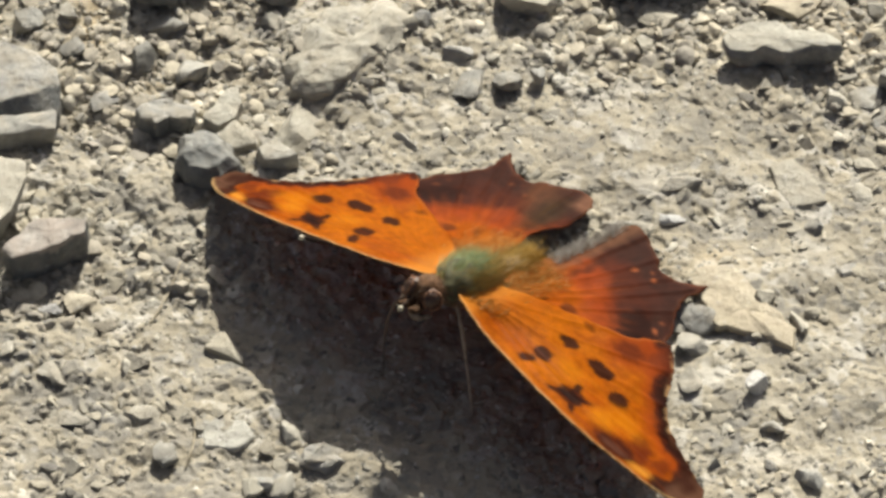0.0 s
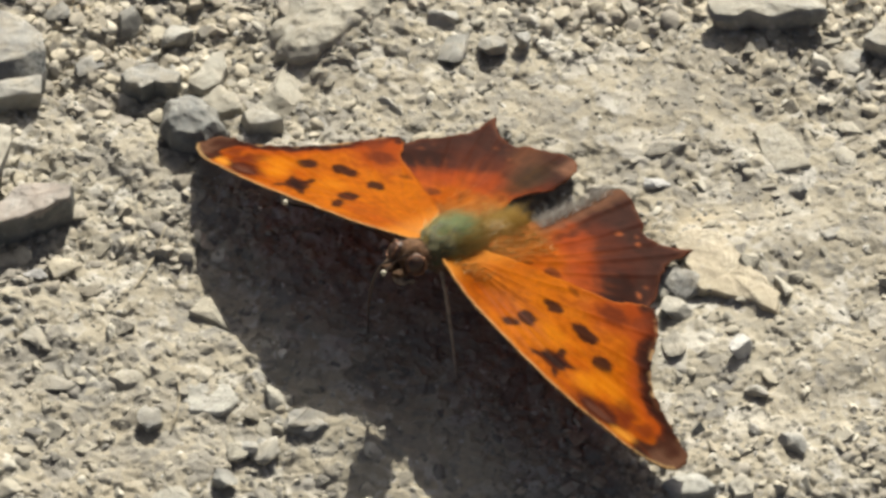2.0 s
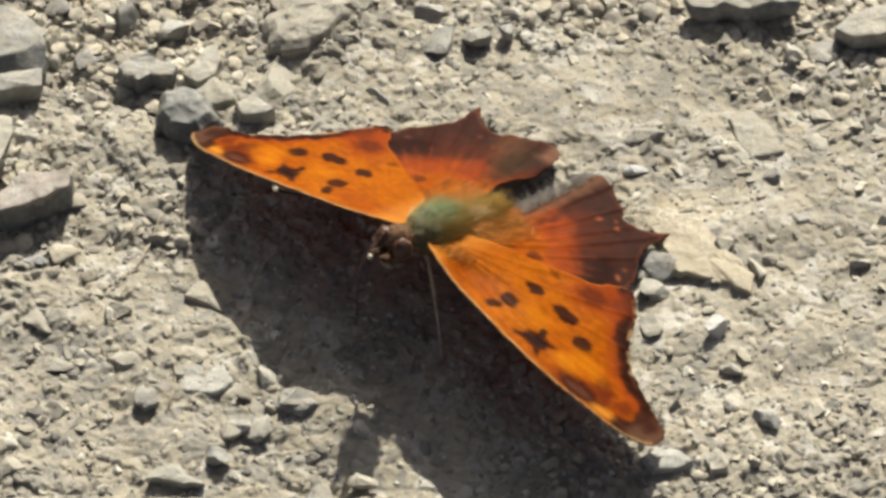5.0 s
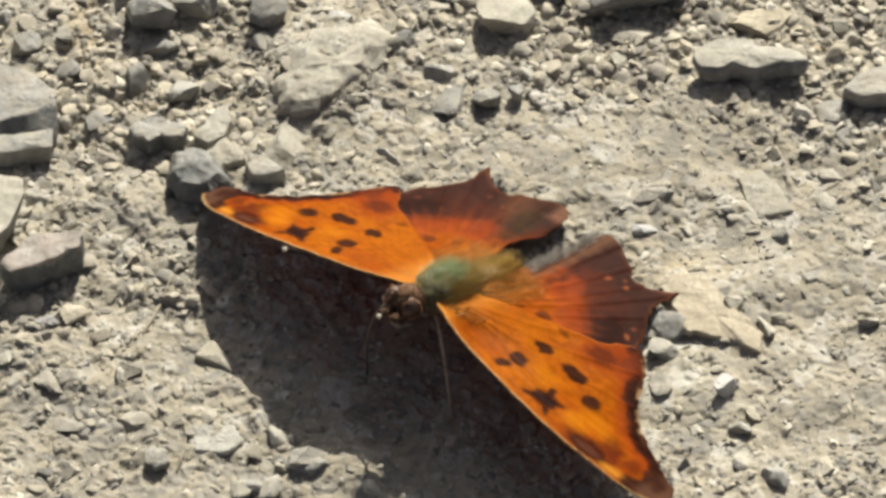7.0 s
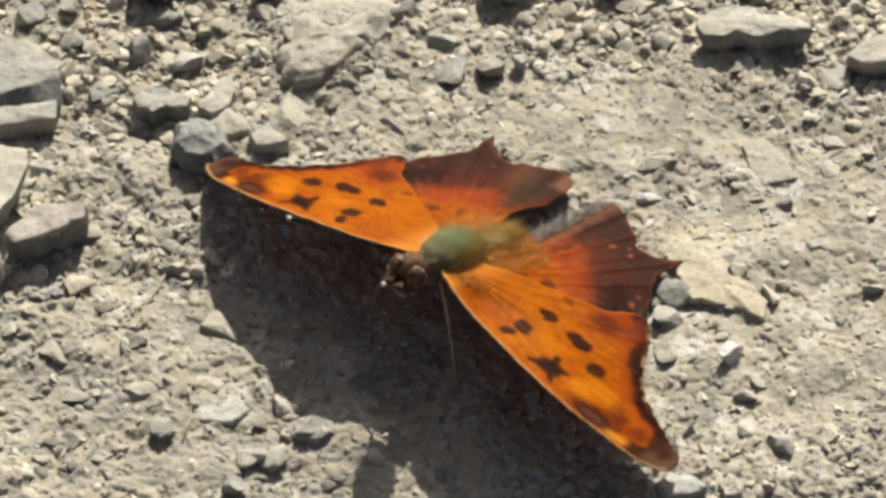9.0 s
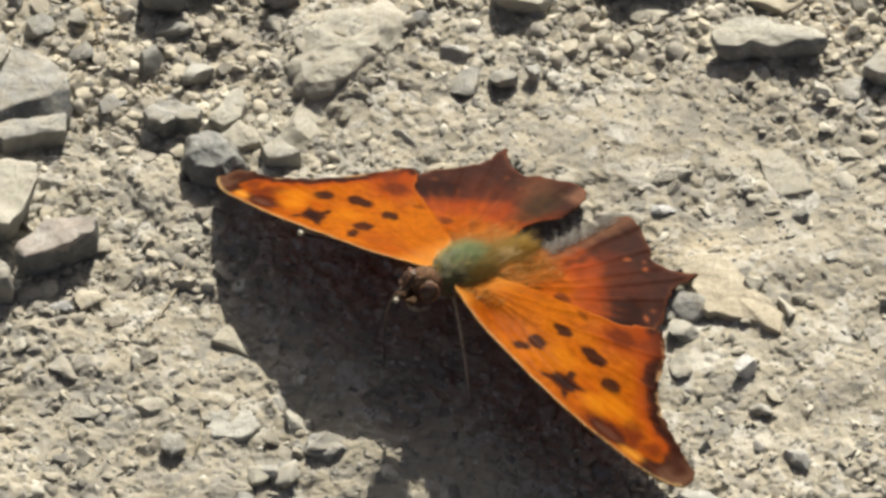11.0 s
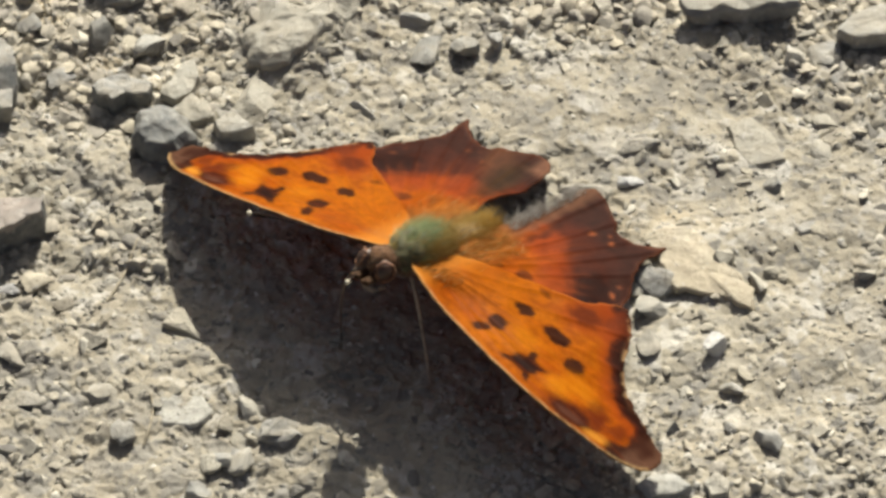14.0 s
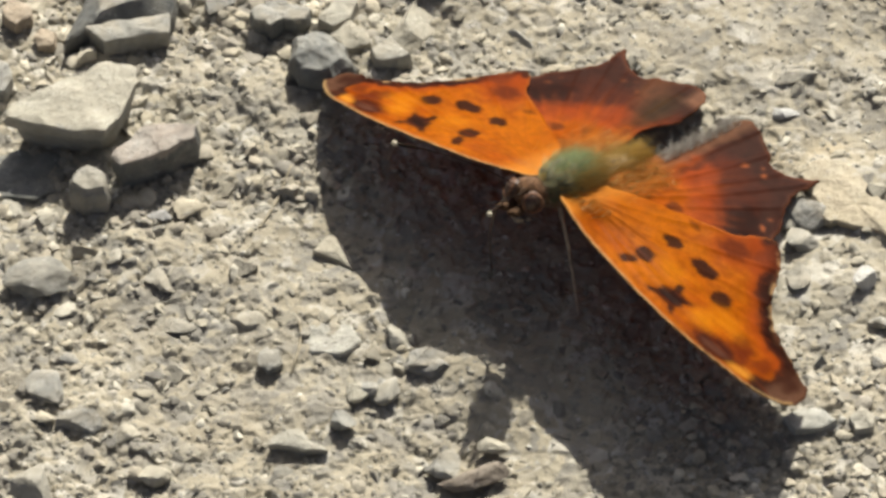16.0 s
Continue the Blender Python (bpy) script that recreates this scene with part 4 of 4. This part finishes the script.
def wing_mesh(name, keys, pigment, side, lift):
    """A wing as a thin cambered sheet; side is -1 or 1."""
    if keys is HIND and side < 0:
        keys = HIND[:15] + [(2.1, -16.35), (1.3, -15.6), (1.0, -14.0), (0.95, -12.2), (1.4, -10.4), (1.6, -8.8), (1.1, -7.2)] + HIND[20:]
    shift = 0.45 if side > 0 else -0.15
    keys = [(a + 0.7 * shift, f - 0.7 * shift) if keys is FORE and 11 <= i <= 16 else (a, f) for i, (a, f) in enumerate(keys)]
    from_keys = rounded(keys)
    line = from_keys + np.where((from_keys[:, 1] < 0)[:, None], 0.13, 0.04) * np.column_stack([swell(from_keys[:, 0], from_keys[:, 1], 0.5, 31), swell(from_keys[:, 0], from_keys[:, 1], 0.5, 32)])
    lo, hi = line.min(0), line.max(0)
    pitch = 0.17
    gx, gy = np.meshgrid(np.arange(lo[0], hi[0], pitch), np.arange(lo[1], hi[1], pitch))
    gx, gy = gx.ravel(), gy.ravel()
    gx = gx + 0.25 * pitch * np.sin(gy * 40)
    keep = inside(gx, gy, line) & (gap(gx, gy, line, True) > pitch * 0.6)
    flat = np.vstack([line, np.column_stack([gx[keep], gy[keep]])])
    rim = len(line)
    made = geometry.delaunay_2d_cdt([Vector(p) for p in flat], [(i, (i + 1) % rim) for i in range(rim)], [list(range(rim))], 1, 1e-6)
    flat, faces, origin = np.array([v[:] for v in made[0]]), made[2], made[3]
    rim_ids = [i for i in range(len(flat)) if any(o < rim for o in origin[i])]
    a, f = flat[:, 0], flat[:, 1]
    ridge = 0.08 * veins(a, f, (1.6, 0.5), [keys[i] for i in range(6, len(keys) - 4, 2)], 0.35)
    z = droop(a, f) + lift + ridge + 0.10 * swell(a, f, 3.5, 33) + 0.05 * swell(a, f, 1.2, 34)
    raised = 1.9 * (a / 22) ** 2 * step(f, -2.2, 2.2) - 0.9 * np.exp(-((a - 5.5) / 3.5) ** 2) * step(f, -1.5, 2.0) if side > 0 else 0 * a
    top = np.column_stack([-side * (a + 0.58 * raised), f + 0.65 * raised, z + raised])
    low = top - [0, 0, 0.07]
    n = len(top)
    count = {}
    for face in faces:
        for i, j in zip(face, face[1:] + face[:1]):
            count[(i, j)] = count.get((i, j), 0) + 1
    border = [(i, j) for i, j in count if (j, i) not in count]
    all_faces = [list(q) for q in faces] + [[i + n for i in reversed(q)] for q in faces] + [[j, i, i + n, j + n] for i, j in border]
    if side > 0:
        all_faces = [q[::-1] for q in all_faces]
    mesh = mesh_of(name, (np.vstack([top, low]) * MM).tolist(), all_faces, WING)
    hue = pigment(a, f, line, side)
    mesh.materials.append(WING_UNDER)
    mesh.polygons.foreach_set("material_index", [0] * len(faces) + [1] * len(faces) + [0] * len(border))
    under = hue * 0.5 + linear(200, 158, 95) * 0.5
    layer = mesh.attributes.new("pigment", "FLOAT_COLOR", "POINT")
    layer.data.foreach_set("color", np.column_stack([np.vstack([hue, under]), np.ones(2 * n)]).astype(np.float32).ravel())
    return mesh


def tube(path, radii, sides=8):
    """Points and faces of a round tapered tube along a path, in mm."""
    path = [Vector(p) for p in path]
    points, faces = [], []
    for i, (p, r) in enumerate(zip(path, radii)):
        way = (path[min(i + 1, len(path) - 1)] - path[max(i - 1, 0)]).normalized()
        u = way.orthogonal().normalized()
        v = way.cross(u)
        points += [p + (u * math.cos(k * math.tau / sides) + v * math.sin(k * math.tau / sides)) * r for k in range(sides)]
    for i in range(len(path) - 1):
        for k in range(sides):
            m = (k + 1) % sides
            faces.append([i * sides + k, i * sides + m, (i + 1) * sides + m, (i + 1) * sides + k])
    faces += [list(range(sides))[::-1], [len(points) - sides + k for k in range(sides)]]
    return [p * MM for p in points], faces


def bend(a, b, c, n=12):
    """A curve from a to c drawn towards b."""
    a, b, c = Vector(a), Vector(b), Vector(c)
    return [a * (1 - s) ** 2 + b * 2 * s * (1 - s) + c * s * s for s in (i / n for i in range(n + 1))]


def lump(name, centre, half, tilt, material, seed, wear=0.05, level=4):
    """A furry rounded body part."""
    p = BALLS[level][0].copy()
    bumps = np.array([noise.noise(Vector(q * 3 + np.array([seed, 0, 0]))) for q in p])
    p = p * (1 + wear * bumps)[:, None] * np.array(half)
    m = Matrix.Translation(Vector(centre)) @ Euler((radians(tilt), 0, 0)).to_matrix().to_4x4()
    return mesh_of(name, [(m @ Vector(q)) * MM for q in p], BALLS[level][1], material)


def fur(name, places, material, rng, length, width, ruffle=0.34):
    """Many single tapered hairs. places: root points and ways."""
    points, faces = [], []
    for p, way in places:
        p, way = Vector(p), Vector(way).normalized()
        way = (way + Vector(rng.normal(size=3)) * ruffle).normalized()
        side = way.orthogonal().normalized() * width
        turn = way.cross(side)
        reach = length * rng.uniform(0.55, 1.2)
        sag = Vector((0, -0.25, -0.12)) * reach
        i = len(points)
        points += [p + side, p - side * 0.5 + turn * 0.87, p - side * 0.5 - turn * 0.87]
        q = p + way * reach * 0.55
        points += [q + side * 0.7, q + (turn * 0.87 - side * 0.5) * 0.7, q - (turn * 0.87 + side * 0.5) * 0.7, p + way * reach + sag]
        for k in range(3):
            m = (k + 1) % 3
            faces += [[i + k, i + m, i + 3 + m, i + 3 + k], [i + 3 + k, i + 3 + m, i + 6]]
    return mesh_of(name, [q * MM for q in points], faces, material, False)


def build_butterfly():
    rng = np.random.default_rng(5)
    base = new("butterfly")
    base.empty_display_size = 0.01
    base.matrix_world = pose(-0.204 * MM, -10.534 * MM, 0, 0, 0, 138.286)
    tagged(base, "orange butterfly with black spots and ragged brown margins basking on earth", "butterfly")
    for side in (-1, 1):
        part("hindwing", wing_mesh("hindwing", HIND, hind_pigment, side, -0.28), base, "dark rust-brown ragged hindwing with a pointed tail")
        part("forewing", wing_mesh("forewing", FORE, fore_pigment, side, 0.05), base, "bright orange forewing with black spots and brown margin")
    thorax = part("thorax", lump("thorax", (0, -0.2, 7.4), (1.7, 2.9, 1.65), 26, THORAX_SKIN, 1, 0.14), base, "thorax with greenish fur")
    part("abdomen", lump("abdomen", (-0.1, -4.7, 4.5), (1.3, 3.3, 1.15), 27, BODY_SKIN, 2, 0.12), base, "olive-brown furry abdomen")
    head = part("head", lump("head", (0.1, 3.5, 9.35), (1.15, 1.15, 1.15), 20, HEAD_SKIN, 3, 0.08), base, "small brown furry head")
    for s in (-1, 1):
        part("eye", lump("eye", (0.08 + 0.82 * s, 4.05, 9.55), (0.68, 0.78, 0.85), 0, EYE_SKIN, 4, 0.0, 3), head, "glossy brown compound eye")
        out, mid = Vector((0.72 * s, 0.45, 0.55)).normalized(), Vector((0.08 + 0.82 * s, 4.05, 9.55))
        u = out.orthogonal().normalized()
        v = out.cross(u)
        ring = [mid + out * 0.42 + (u * math.cos(k * math.tau / 20) + v * math.sin(k * math.tau / 20)) * 0.66 for k in range(21)]
        part("eye_rim", mesh_of("eye_rim", *tube(ring, [0.11 + 0.03 * math.sin(k * 2.1) for k in range(21)], 6), EYE_RIM), head, "reddish-brown rim round the eye")
        way = bend((0.35 * s, 4.3, 9.0), (0.45 * s, 5.4, 9.0), (0.5 * s, 6.2, 10.2), 10)
        part("palp", mesh_of("palp", *tube(way, [0.26, 0.28, 0.3, 0.31, 0.32, 0.32, 0.3, 0.27, 0.22, 0.15, 0.06], 10), PALP_SKIN), head, "long furry brown palp")
    throat = bend((0.95, 4.2, 7.9), (0.1, 5.4, 7.7), (-0.75, 4.0, 7.8), 12)
    part("throat_fur", mesh_of("throat_fur", *tube(throat, [0.1 + 0.2 * math.sin(math.pi * (k + 0.5) / 13) for k in range(13)], 8), THROAT_SKIN), head, "pale beige fur under the head")
    for tip, via in (((5.08, 11.22, 17.69), (2.6, 6.6, 14.2)), ((-5.37, 12.67, 19.56), (-2.6, 7.4, 15.2))):
        root = (0.35 if tip[0] > 0 else -0.35, 3.9, 10.0)
        way = bend(root, via, tip, 16)
        part_ob = part("antenna", mesh_of("antenna", *tube(way, [0.035] * 13 + [0.06, 0.12, 0.16, 0.1]), HORN), base, "thin dark antenna")
        part("club_tip", lump("club_tip", tip, (0.2, 0.2, 0.2), 0, CLUB, 7, 0.05, 2), part_ob, "pale cream antenna tip")
    for points, skin in (
            (((-0.8, 1.4, 7.0), (-2.6, 2.6, 6.2), (-4.9, 4.2, 0.2)), PALE_LEG), (((0.7, 2.4, 7.8), (2.8, 5.5, 9.9), (2.7, 5.0, 0.2)), BROWN_LEG),
            (((-0.8, -1.2, 5.6), (-2.8, -3.6, 5.6), (-2.9, -4.8, 0.2)), LEG), (((0.8, -0.6, 6.0), (3.4, -1.2, 6.2), (4.0, -1.6, 0.2)), LEG)):
        part("leg", mesh_of("leg", *tube(bend(*points, 12), [0.2, 0.19, 0.17, 0.16, 0.14, 0.13, 0.12, 0.11, 0.1, 0.09, 0.08, 0.07, 0.06]), skin), base, "thin brown leg")
    spots, flanks = [], []
    for _ in range(4200):
        t, u = rng.uniform(0.1, math.pi - 0.1), rng.uniform(-1, 1)
        n = Vector((math.cos(t) * math.sqrt(1 - u * u), u, abs(math.sin(t)) * math.sqrt(1 - u * u)))
        c = Matrix.Rotation(radians(26), 3, "X") @ Vector((n.x * 1.62, n.y * 2.8, n.z * 1.58)) + Vector((0, -0.2, 7.4))
        middle = math.hypot(n.x / 0.62, (n.y - 0.1) / 0.72) + 0.25 * rng.normal() < 1
        (spots if middle else flanks).append((c, n * 0.6 + Vector((0, -1.6, -0.62))))
    green = hair_material("thorax_hair", (0.0, (0.186, 0.275, 0.146)), (0.45, (0.251, 0.34, 0.194)), (0.7, (0.308, 0.324, 0.154)), (1.0, (0.389, 0.308, 0.121)))
    part("thorax_fur", fur("thorax_fur", spots, green, rng, 0.95, 0.017), thorax, "green fur on the thorax")
    tawny = hair_material("flank_hair", (0.0, (0.185, 0.143, 0.042)), (0.5, (0.302, 0.218, 0.063)), (1.0, (0.437, 0.277, 0.076)))
    part("flank_fur", fur("flank_fur", flanks, tawny, rng, 1.25, 0.016), thorax, "tawny fur on the flanks")
    spots = []
    for _ in range(900):
        n = Vector(rng.normal(size=3)).normalized()
        spots.append((Vector((0, 3.5, 9.35)) + Vector((n.x * 1.12, n.y * 1.1, n.z * 1.1)), n + Vector((0, 0.2, -0.3))))
    brown = hair_material("head_hair", (0.0, (0.054, 0.024, 0.011)), (0.5, (0.132, 0.063, 0.029)), (0.85, (0.216, 0.132, 0.072)), (1.0, (0.36, 0.3, 0.228)))
    part("head_fur", fur("head_fur", spots, brown, rng, 0.32, 0.018), head, "short brown fur on the head")
    spots = []
    for _ in range(1500):
        n = Vector((rng.uniform(-1, 1), rng.uniform(0.1, 1), rng.uniform(-1, 0.15))).normalized()
        c = Matrix.Rotation(radians(26), 3, "X") @ Vector((n.x * 1.62, n.y * 2.8, n.z * 1.58)) + Vector((0, -0.2, 7.4))
        spots.append((c, n + Vector((0, -0.4, -0.5))))
    part("breast_fur", fur("breast_fur", spots, brown, rng, 0.45, 0.018), thorax, "dark brown fur under the thorax")
    spots = []
    for _ in range(620):
        f, a = rng.uniform(-15.8, -8.0), rng.uniform(1.1, 2.0)
        spots.append(((-a, f, float(droop(a, f)) - 0.2), (0.6, -1.0, -0.35)))
    hoary = hair_material("fold_hair", (0.0, (0.108, 0.084, 0.066)), (0.5, (0.186, 0.162, 0.138)), (1.0, (0.312, 0.294, 0.27)))
    part("fold_hair", fur("fold_hair", spots, hoary, rng, 1.2, 0.015, 0.25), base, "greyish-white hair on the inner wing edge")
    spots = []
    glints = []
    for _ in range(1300):
        f, s = rng.uniform(-7.0, 1.6), 1 if rng.uniform() < 0.5 else -1
        a = 0.9 + 3.4 * rng.uniform() ** 1.8
        (spots if s > 0 else glints).append(((s * a, f, float(droop(a, f)) - 0.02), (0.2 * s, -1, -0.5)))
    straw = hair_material("wing_base_hair", (0.0, (0.2, 0.085, 0.016)), (0.5, (0.3, 0.15, 0.034)), (0.85, (0.4, 0.25, 0.08)), (1.0, (0.5, 0.4, 0.22)))
    part("wing_base_hair", fur("wing_base_hair", spots, straw, rng, 1.0, 0.013, 0.16), base, "straw-coloured hair at the wing bases")
    # Olive and gold hair; its palest tones are sun glints put into the colour.
    bright = hair_material("glint_base_hair", (0.0, (0.2, 0.135, 0.03)), (0.45, (0.31, 0.19, 0.045)), (0.8, (0.44, 0.29, 0.1)), (1.0, (0.62, 0.5, 0.3)))
    part("wing_base_hair", fur("wing_base_hair", glints, bright, rng, 0.95, 0.02, 0.24), base, "olive and gold hair at the wing base, sun glints coloured in as pale hairs")
    spots = []
    for _ in range(2400):
        f, t = rng.uniform(-8.0, -1.8), rng.uniform(0.1, math.pi - 0.1)
        r = 1.25 * math.sqrt(max(0.05, 1 - ((f + 5.4) / 3.8) ** 2))
        spots.append(((r * math.cos(t), f, 6.75 + 0.49 * f + r * math.sin(t)), (0.9 * math.cos(t), -1.4, -0.62 + 0.1 * math.sin(t))))
    olive = hair_material("abdomen_hair", (0.0, (0.224, 0.143, 0.036)), (0.5, (0.367, 0.245, 0.056)), (1.0, (0.51, 0.326, 0.082)))
    part("abdomen_fur", fur("abdomen_fur", spots, olive, rng, 1.3, 0.014), base, "olive-brown abdomen fur")
    return base


butterfly = build_butterfly()


# ---- dry fibres ----
def fibre(a, b, c):
    """A dry straw-like fibre lying on the earth."""
    way = bend(a, b, c, 14)
    for p in way:
        p.z = float(relief(np.array([p.x]), np.array([p.y]))[0]) + 0.12
    ob = new("plant_fibre", mesh_of("plant_fibre", *tube(way, [0.10] * 13 + [0.07, 0.04], 6), STRAW_SKIN))
    tagged(ob, "thin pale dry plant fibre lying on earth", "plant fibre", "dry fibres")


def build_fibres():
    fibre((-18.91, -17.26, 0.35), (-18.55, -19.43, 0.35), (-19.48, -21.81, 0.35))
    fibre((-19.93, -2.91, 0.35), (-20.73, -5.77, 0.35), (-22.07, -8.52, 0.35))


STRAW_SKIN = plain_material("straw", (0.27, 0.235, 0.17), 0.7)
build_fibres()


# ---- gravel ----
def free_place(x, y, r):
    return all(((x - sx) / (rx + r)) ** 2 + ((y - sy) / (ry + r)) ** 2 > 0.9 for sx, sy, rx, ry in STONES)


def build_pebbles(count):
    rng = np.random.default_rng(17)
    tones = ("grey", "pale", "tan", "grey", "dusty", "pale", "dusty", "pale", "dusty", "grey", "tan", "pale", "dusty", "grey")
    shapes = []
    for k, tone in enumerate(tones):
        p = rock_points(3, (1.0, rng.uniform(0.55, 0.9), rng.uniform(0.45, 0.7)), 300 + k, 10, 0.06)
        shapes.append((mesh_of("pebble", (p * MM).tolist(), BALLS[3][1], STONE[tone], 0.5), tone))
    made = 0
    while made < count:
        x, y = rng.uniform(-44, 36), rng.uniform(-38, 29)
        if rng.uniform() > 1.2 * (1 - packed(np.array([x]), np.array([y]))[0]) ** 1.6 + 0.04:
            continue
        r = 0.36 + 0.8 * rng.uniform() ** 2.4
        if not free_place(x, y, r):
            continue
        mesh, tone = shapes[rng.integers(len(shapes))]
        ob = new("pebble", mesh)
        z = float(relief(np.array([x]), np.array([y]))[0])
        ob.matrix_world = pose(x * MM, y * MM, (z - 0.2 * r) * MM, rng.uniform(-25, 25), rng.uniform(-25, 25), rng.uniform(0, 360)) @ Matrix.Scale(r, 4)
        tagged(ob, {"grey": "small grey gravel pebble", "pale": "small pale limestone pebble", "tan": "small tan dusty pebble",
                    "dark": "small dark grey pebble", "dusty": "small dust-coated pebble"}[tone] + " loose on the earth", "pebble", "gravel pebbles")
        STONES.append((x, y, r * 0.8, r * 0.8))
        made += 1


def build_grit(count):
    """Loose grit, too small and too many to count: one mesh."""
    rng = np.random.default_rng(23)
    base, faces = BALLS[1][0], np.array(BALLS[1][1])
    forms = []
    for k in range(16):
        forms.append(rock_points(1, (1.0, rng.uniform(0.6, 0.95), rng.uniform(0.5, 0.9)), 500 + k, 5, 0.25))
    x, y = rng.uniform(-46, 40, count * 2), rng.uniform(-40, 32, count * 2)
    keep = rng.uniform(size=count * 2) > packed(x, y) * 0.8
    x, y = x[keep][:count], y[keep][:count]
    n = len(x)
    r = 0.11 + 0.27 * rng.uniform(size=n) ** 2.6
    z = relief(x, y) - 0.35 * r
    turn = rng.uniform(0, math.tau, n)
    c, s = np.cos(turn), np.sin(turn)
    kind = rng.integers(0, 16, n)
    form = np.array(forms)[kind] * r[:, None, None]
    px = form[:, :, 0] * c[:, None] - form[:, :, 1] * s[:, None] + x[:, None]
    py = form[:, :, 0] * s[:, None] + form[:, :, 1] * c[:, None] + y[:, None]
    pz = form[:, :, 2] + z[:, None]
    points = np.stack([px, py, pz], -1).reshape(-1, 3) * MM
    tris = (faces[None] + (np.arange(n) * len(base))[:, None, None]).reshape(-1, 3)
    mesh = mesh_of("grit", points.tolist(), tris.tolist(), GRIT, False)
    tagged(new("grit", mesh), "loose fine tan and grey grit", "gravel", kind="stuff")


def build_gravel(count, low, high, sink, seed, spread, label, skin):
    """Gravel past counting, part of it set flush in the earth: one mesh."""
    rng = np.random.default_rng(seed)
    base, faces = BALLS[2][0], np.array(BALLS[2][1])
    forms = np.array([rock_points(2, (1.0, rng.uniform(0.55, 0.95), rng.uniform(0.4, 0.65)), 700 + seed + k, 9, 0.07) for k in range(20)])
    x, y = rng.uniform(-46, 40, count * 6), rng.uniform(-40, 32, count * 6)
    hard = packed(x, y)
    keep = rng.uniform(size=len(x)) < spread(hard) * (1 - 0.75 * trodden(x, y))
    x, y = x[keep][:count], y[keep][:count]
    n = len(x)
    r = low + (high - low) * rng.uniform(size=n) ** 2.8
    turn, lean = rng.uniform(0, math.tau, n), rng.normal(size=n) * 0.3
    form = forms[rng.integers(0, len(forms), n)] * r[:, None, None]
    c, s, k, q = np.cos(turn)[:, None], np.sin(turn)[:, None], np.cos(lean)[:, None], np.sin(lean)[:, None]
    px, pz = form[:, :, 0] * k - form[:, :, 2] * q, form[:, :, 0] * q + form[:, :, 2] * k
    py = form[:, :, 1]
    z = relief(x, y) + r * rng.uniform(*sink, n)
    points = np.stack([px * c - py * s + x[:, None], px * s + py * c + y[:, None], pz + z[:, None]], -1).reshape(-1, 3) * MM
    tris = (faces[None] + (np.arange(n) * len(base))[:, None, None]).reshape(-1, 3)
    tagged(new("gravel", mesh_of("gravel", points.tolist(), tris.tolist(), skin, 0.6)), label, "gravel", kind="stuff")


build_pebbles(300)
build_gravel(4200, 0.26, 0.85, (-0.3, 0.1), 41, lambda hard: 1.6 * (1 - hard) ** 2.6, "loose angular grey and tan gravel", GRAVEL)
build_gravel(7000, 0.17, 0.9, (-0.52, -0.28), 43, lambda hard: 0.25 + 0.6 * hard, "pale gravel set flush in the packed earth", FLUSH)
build_grit(26000)
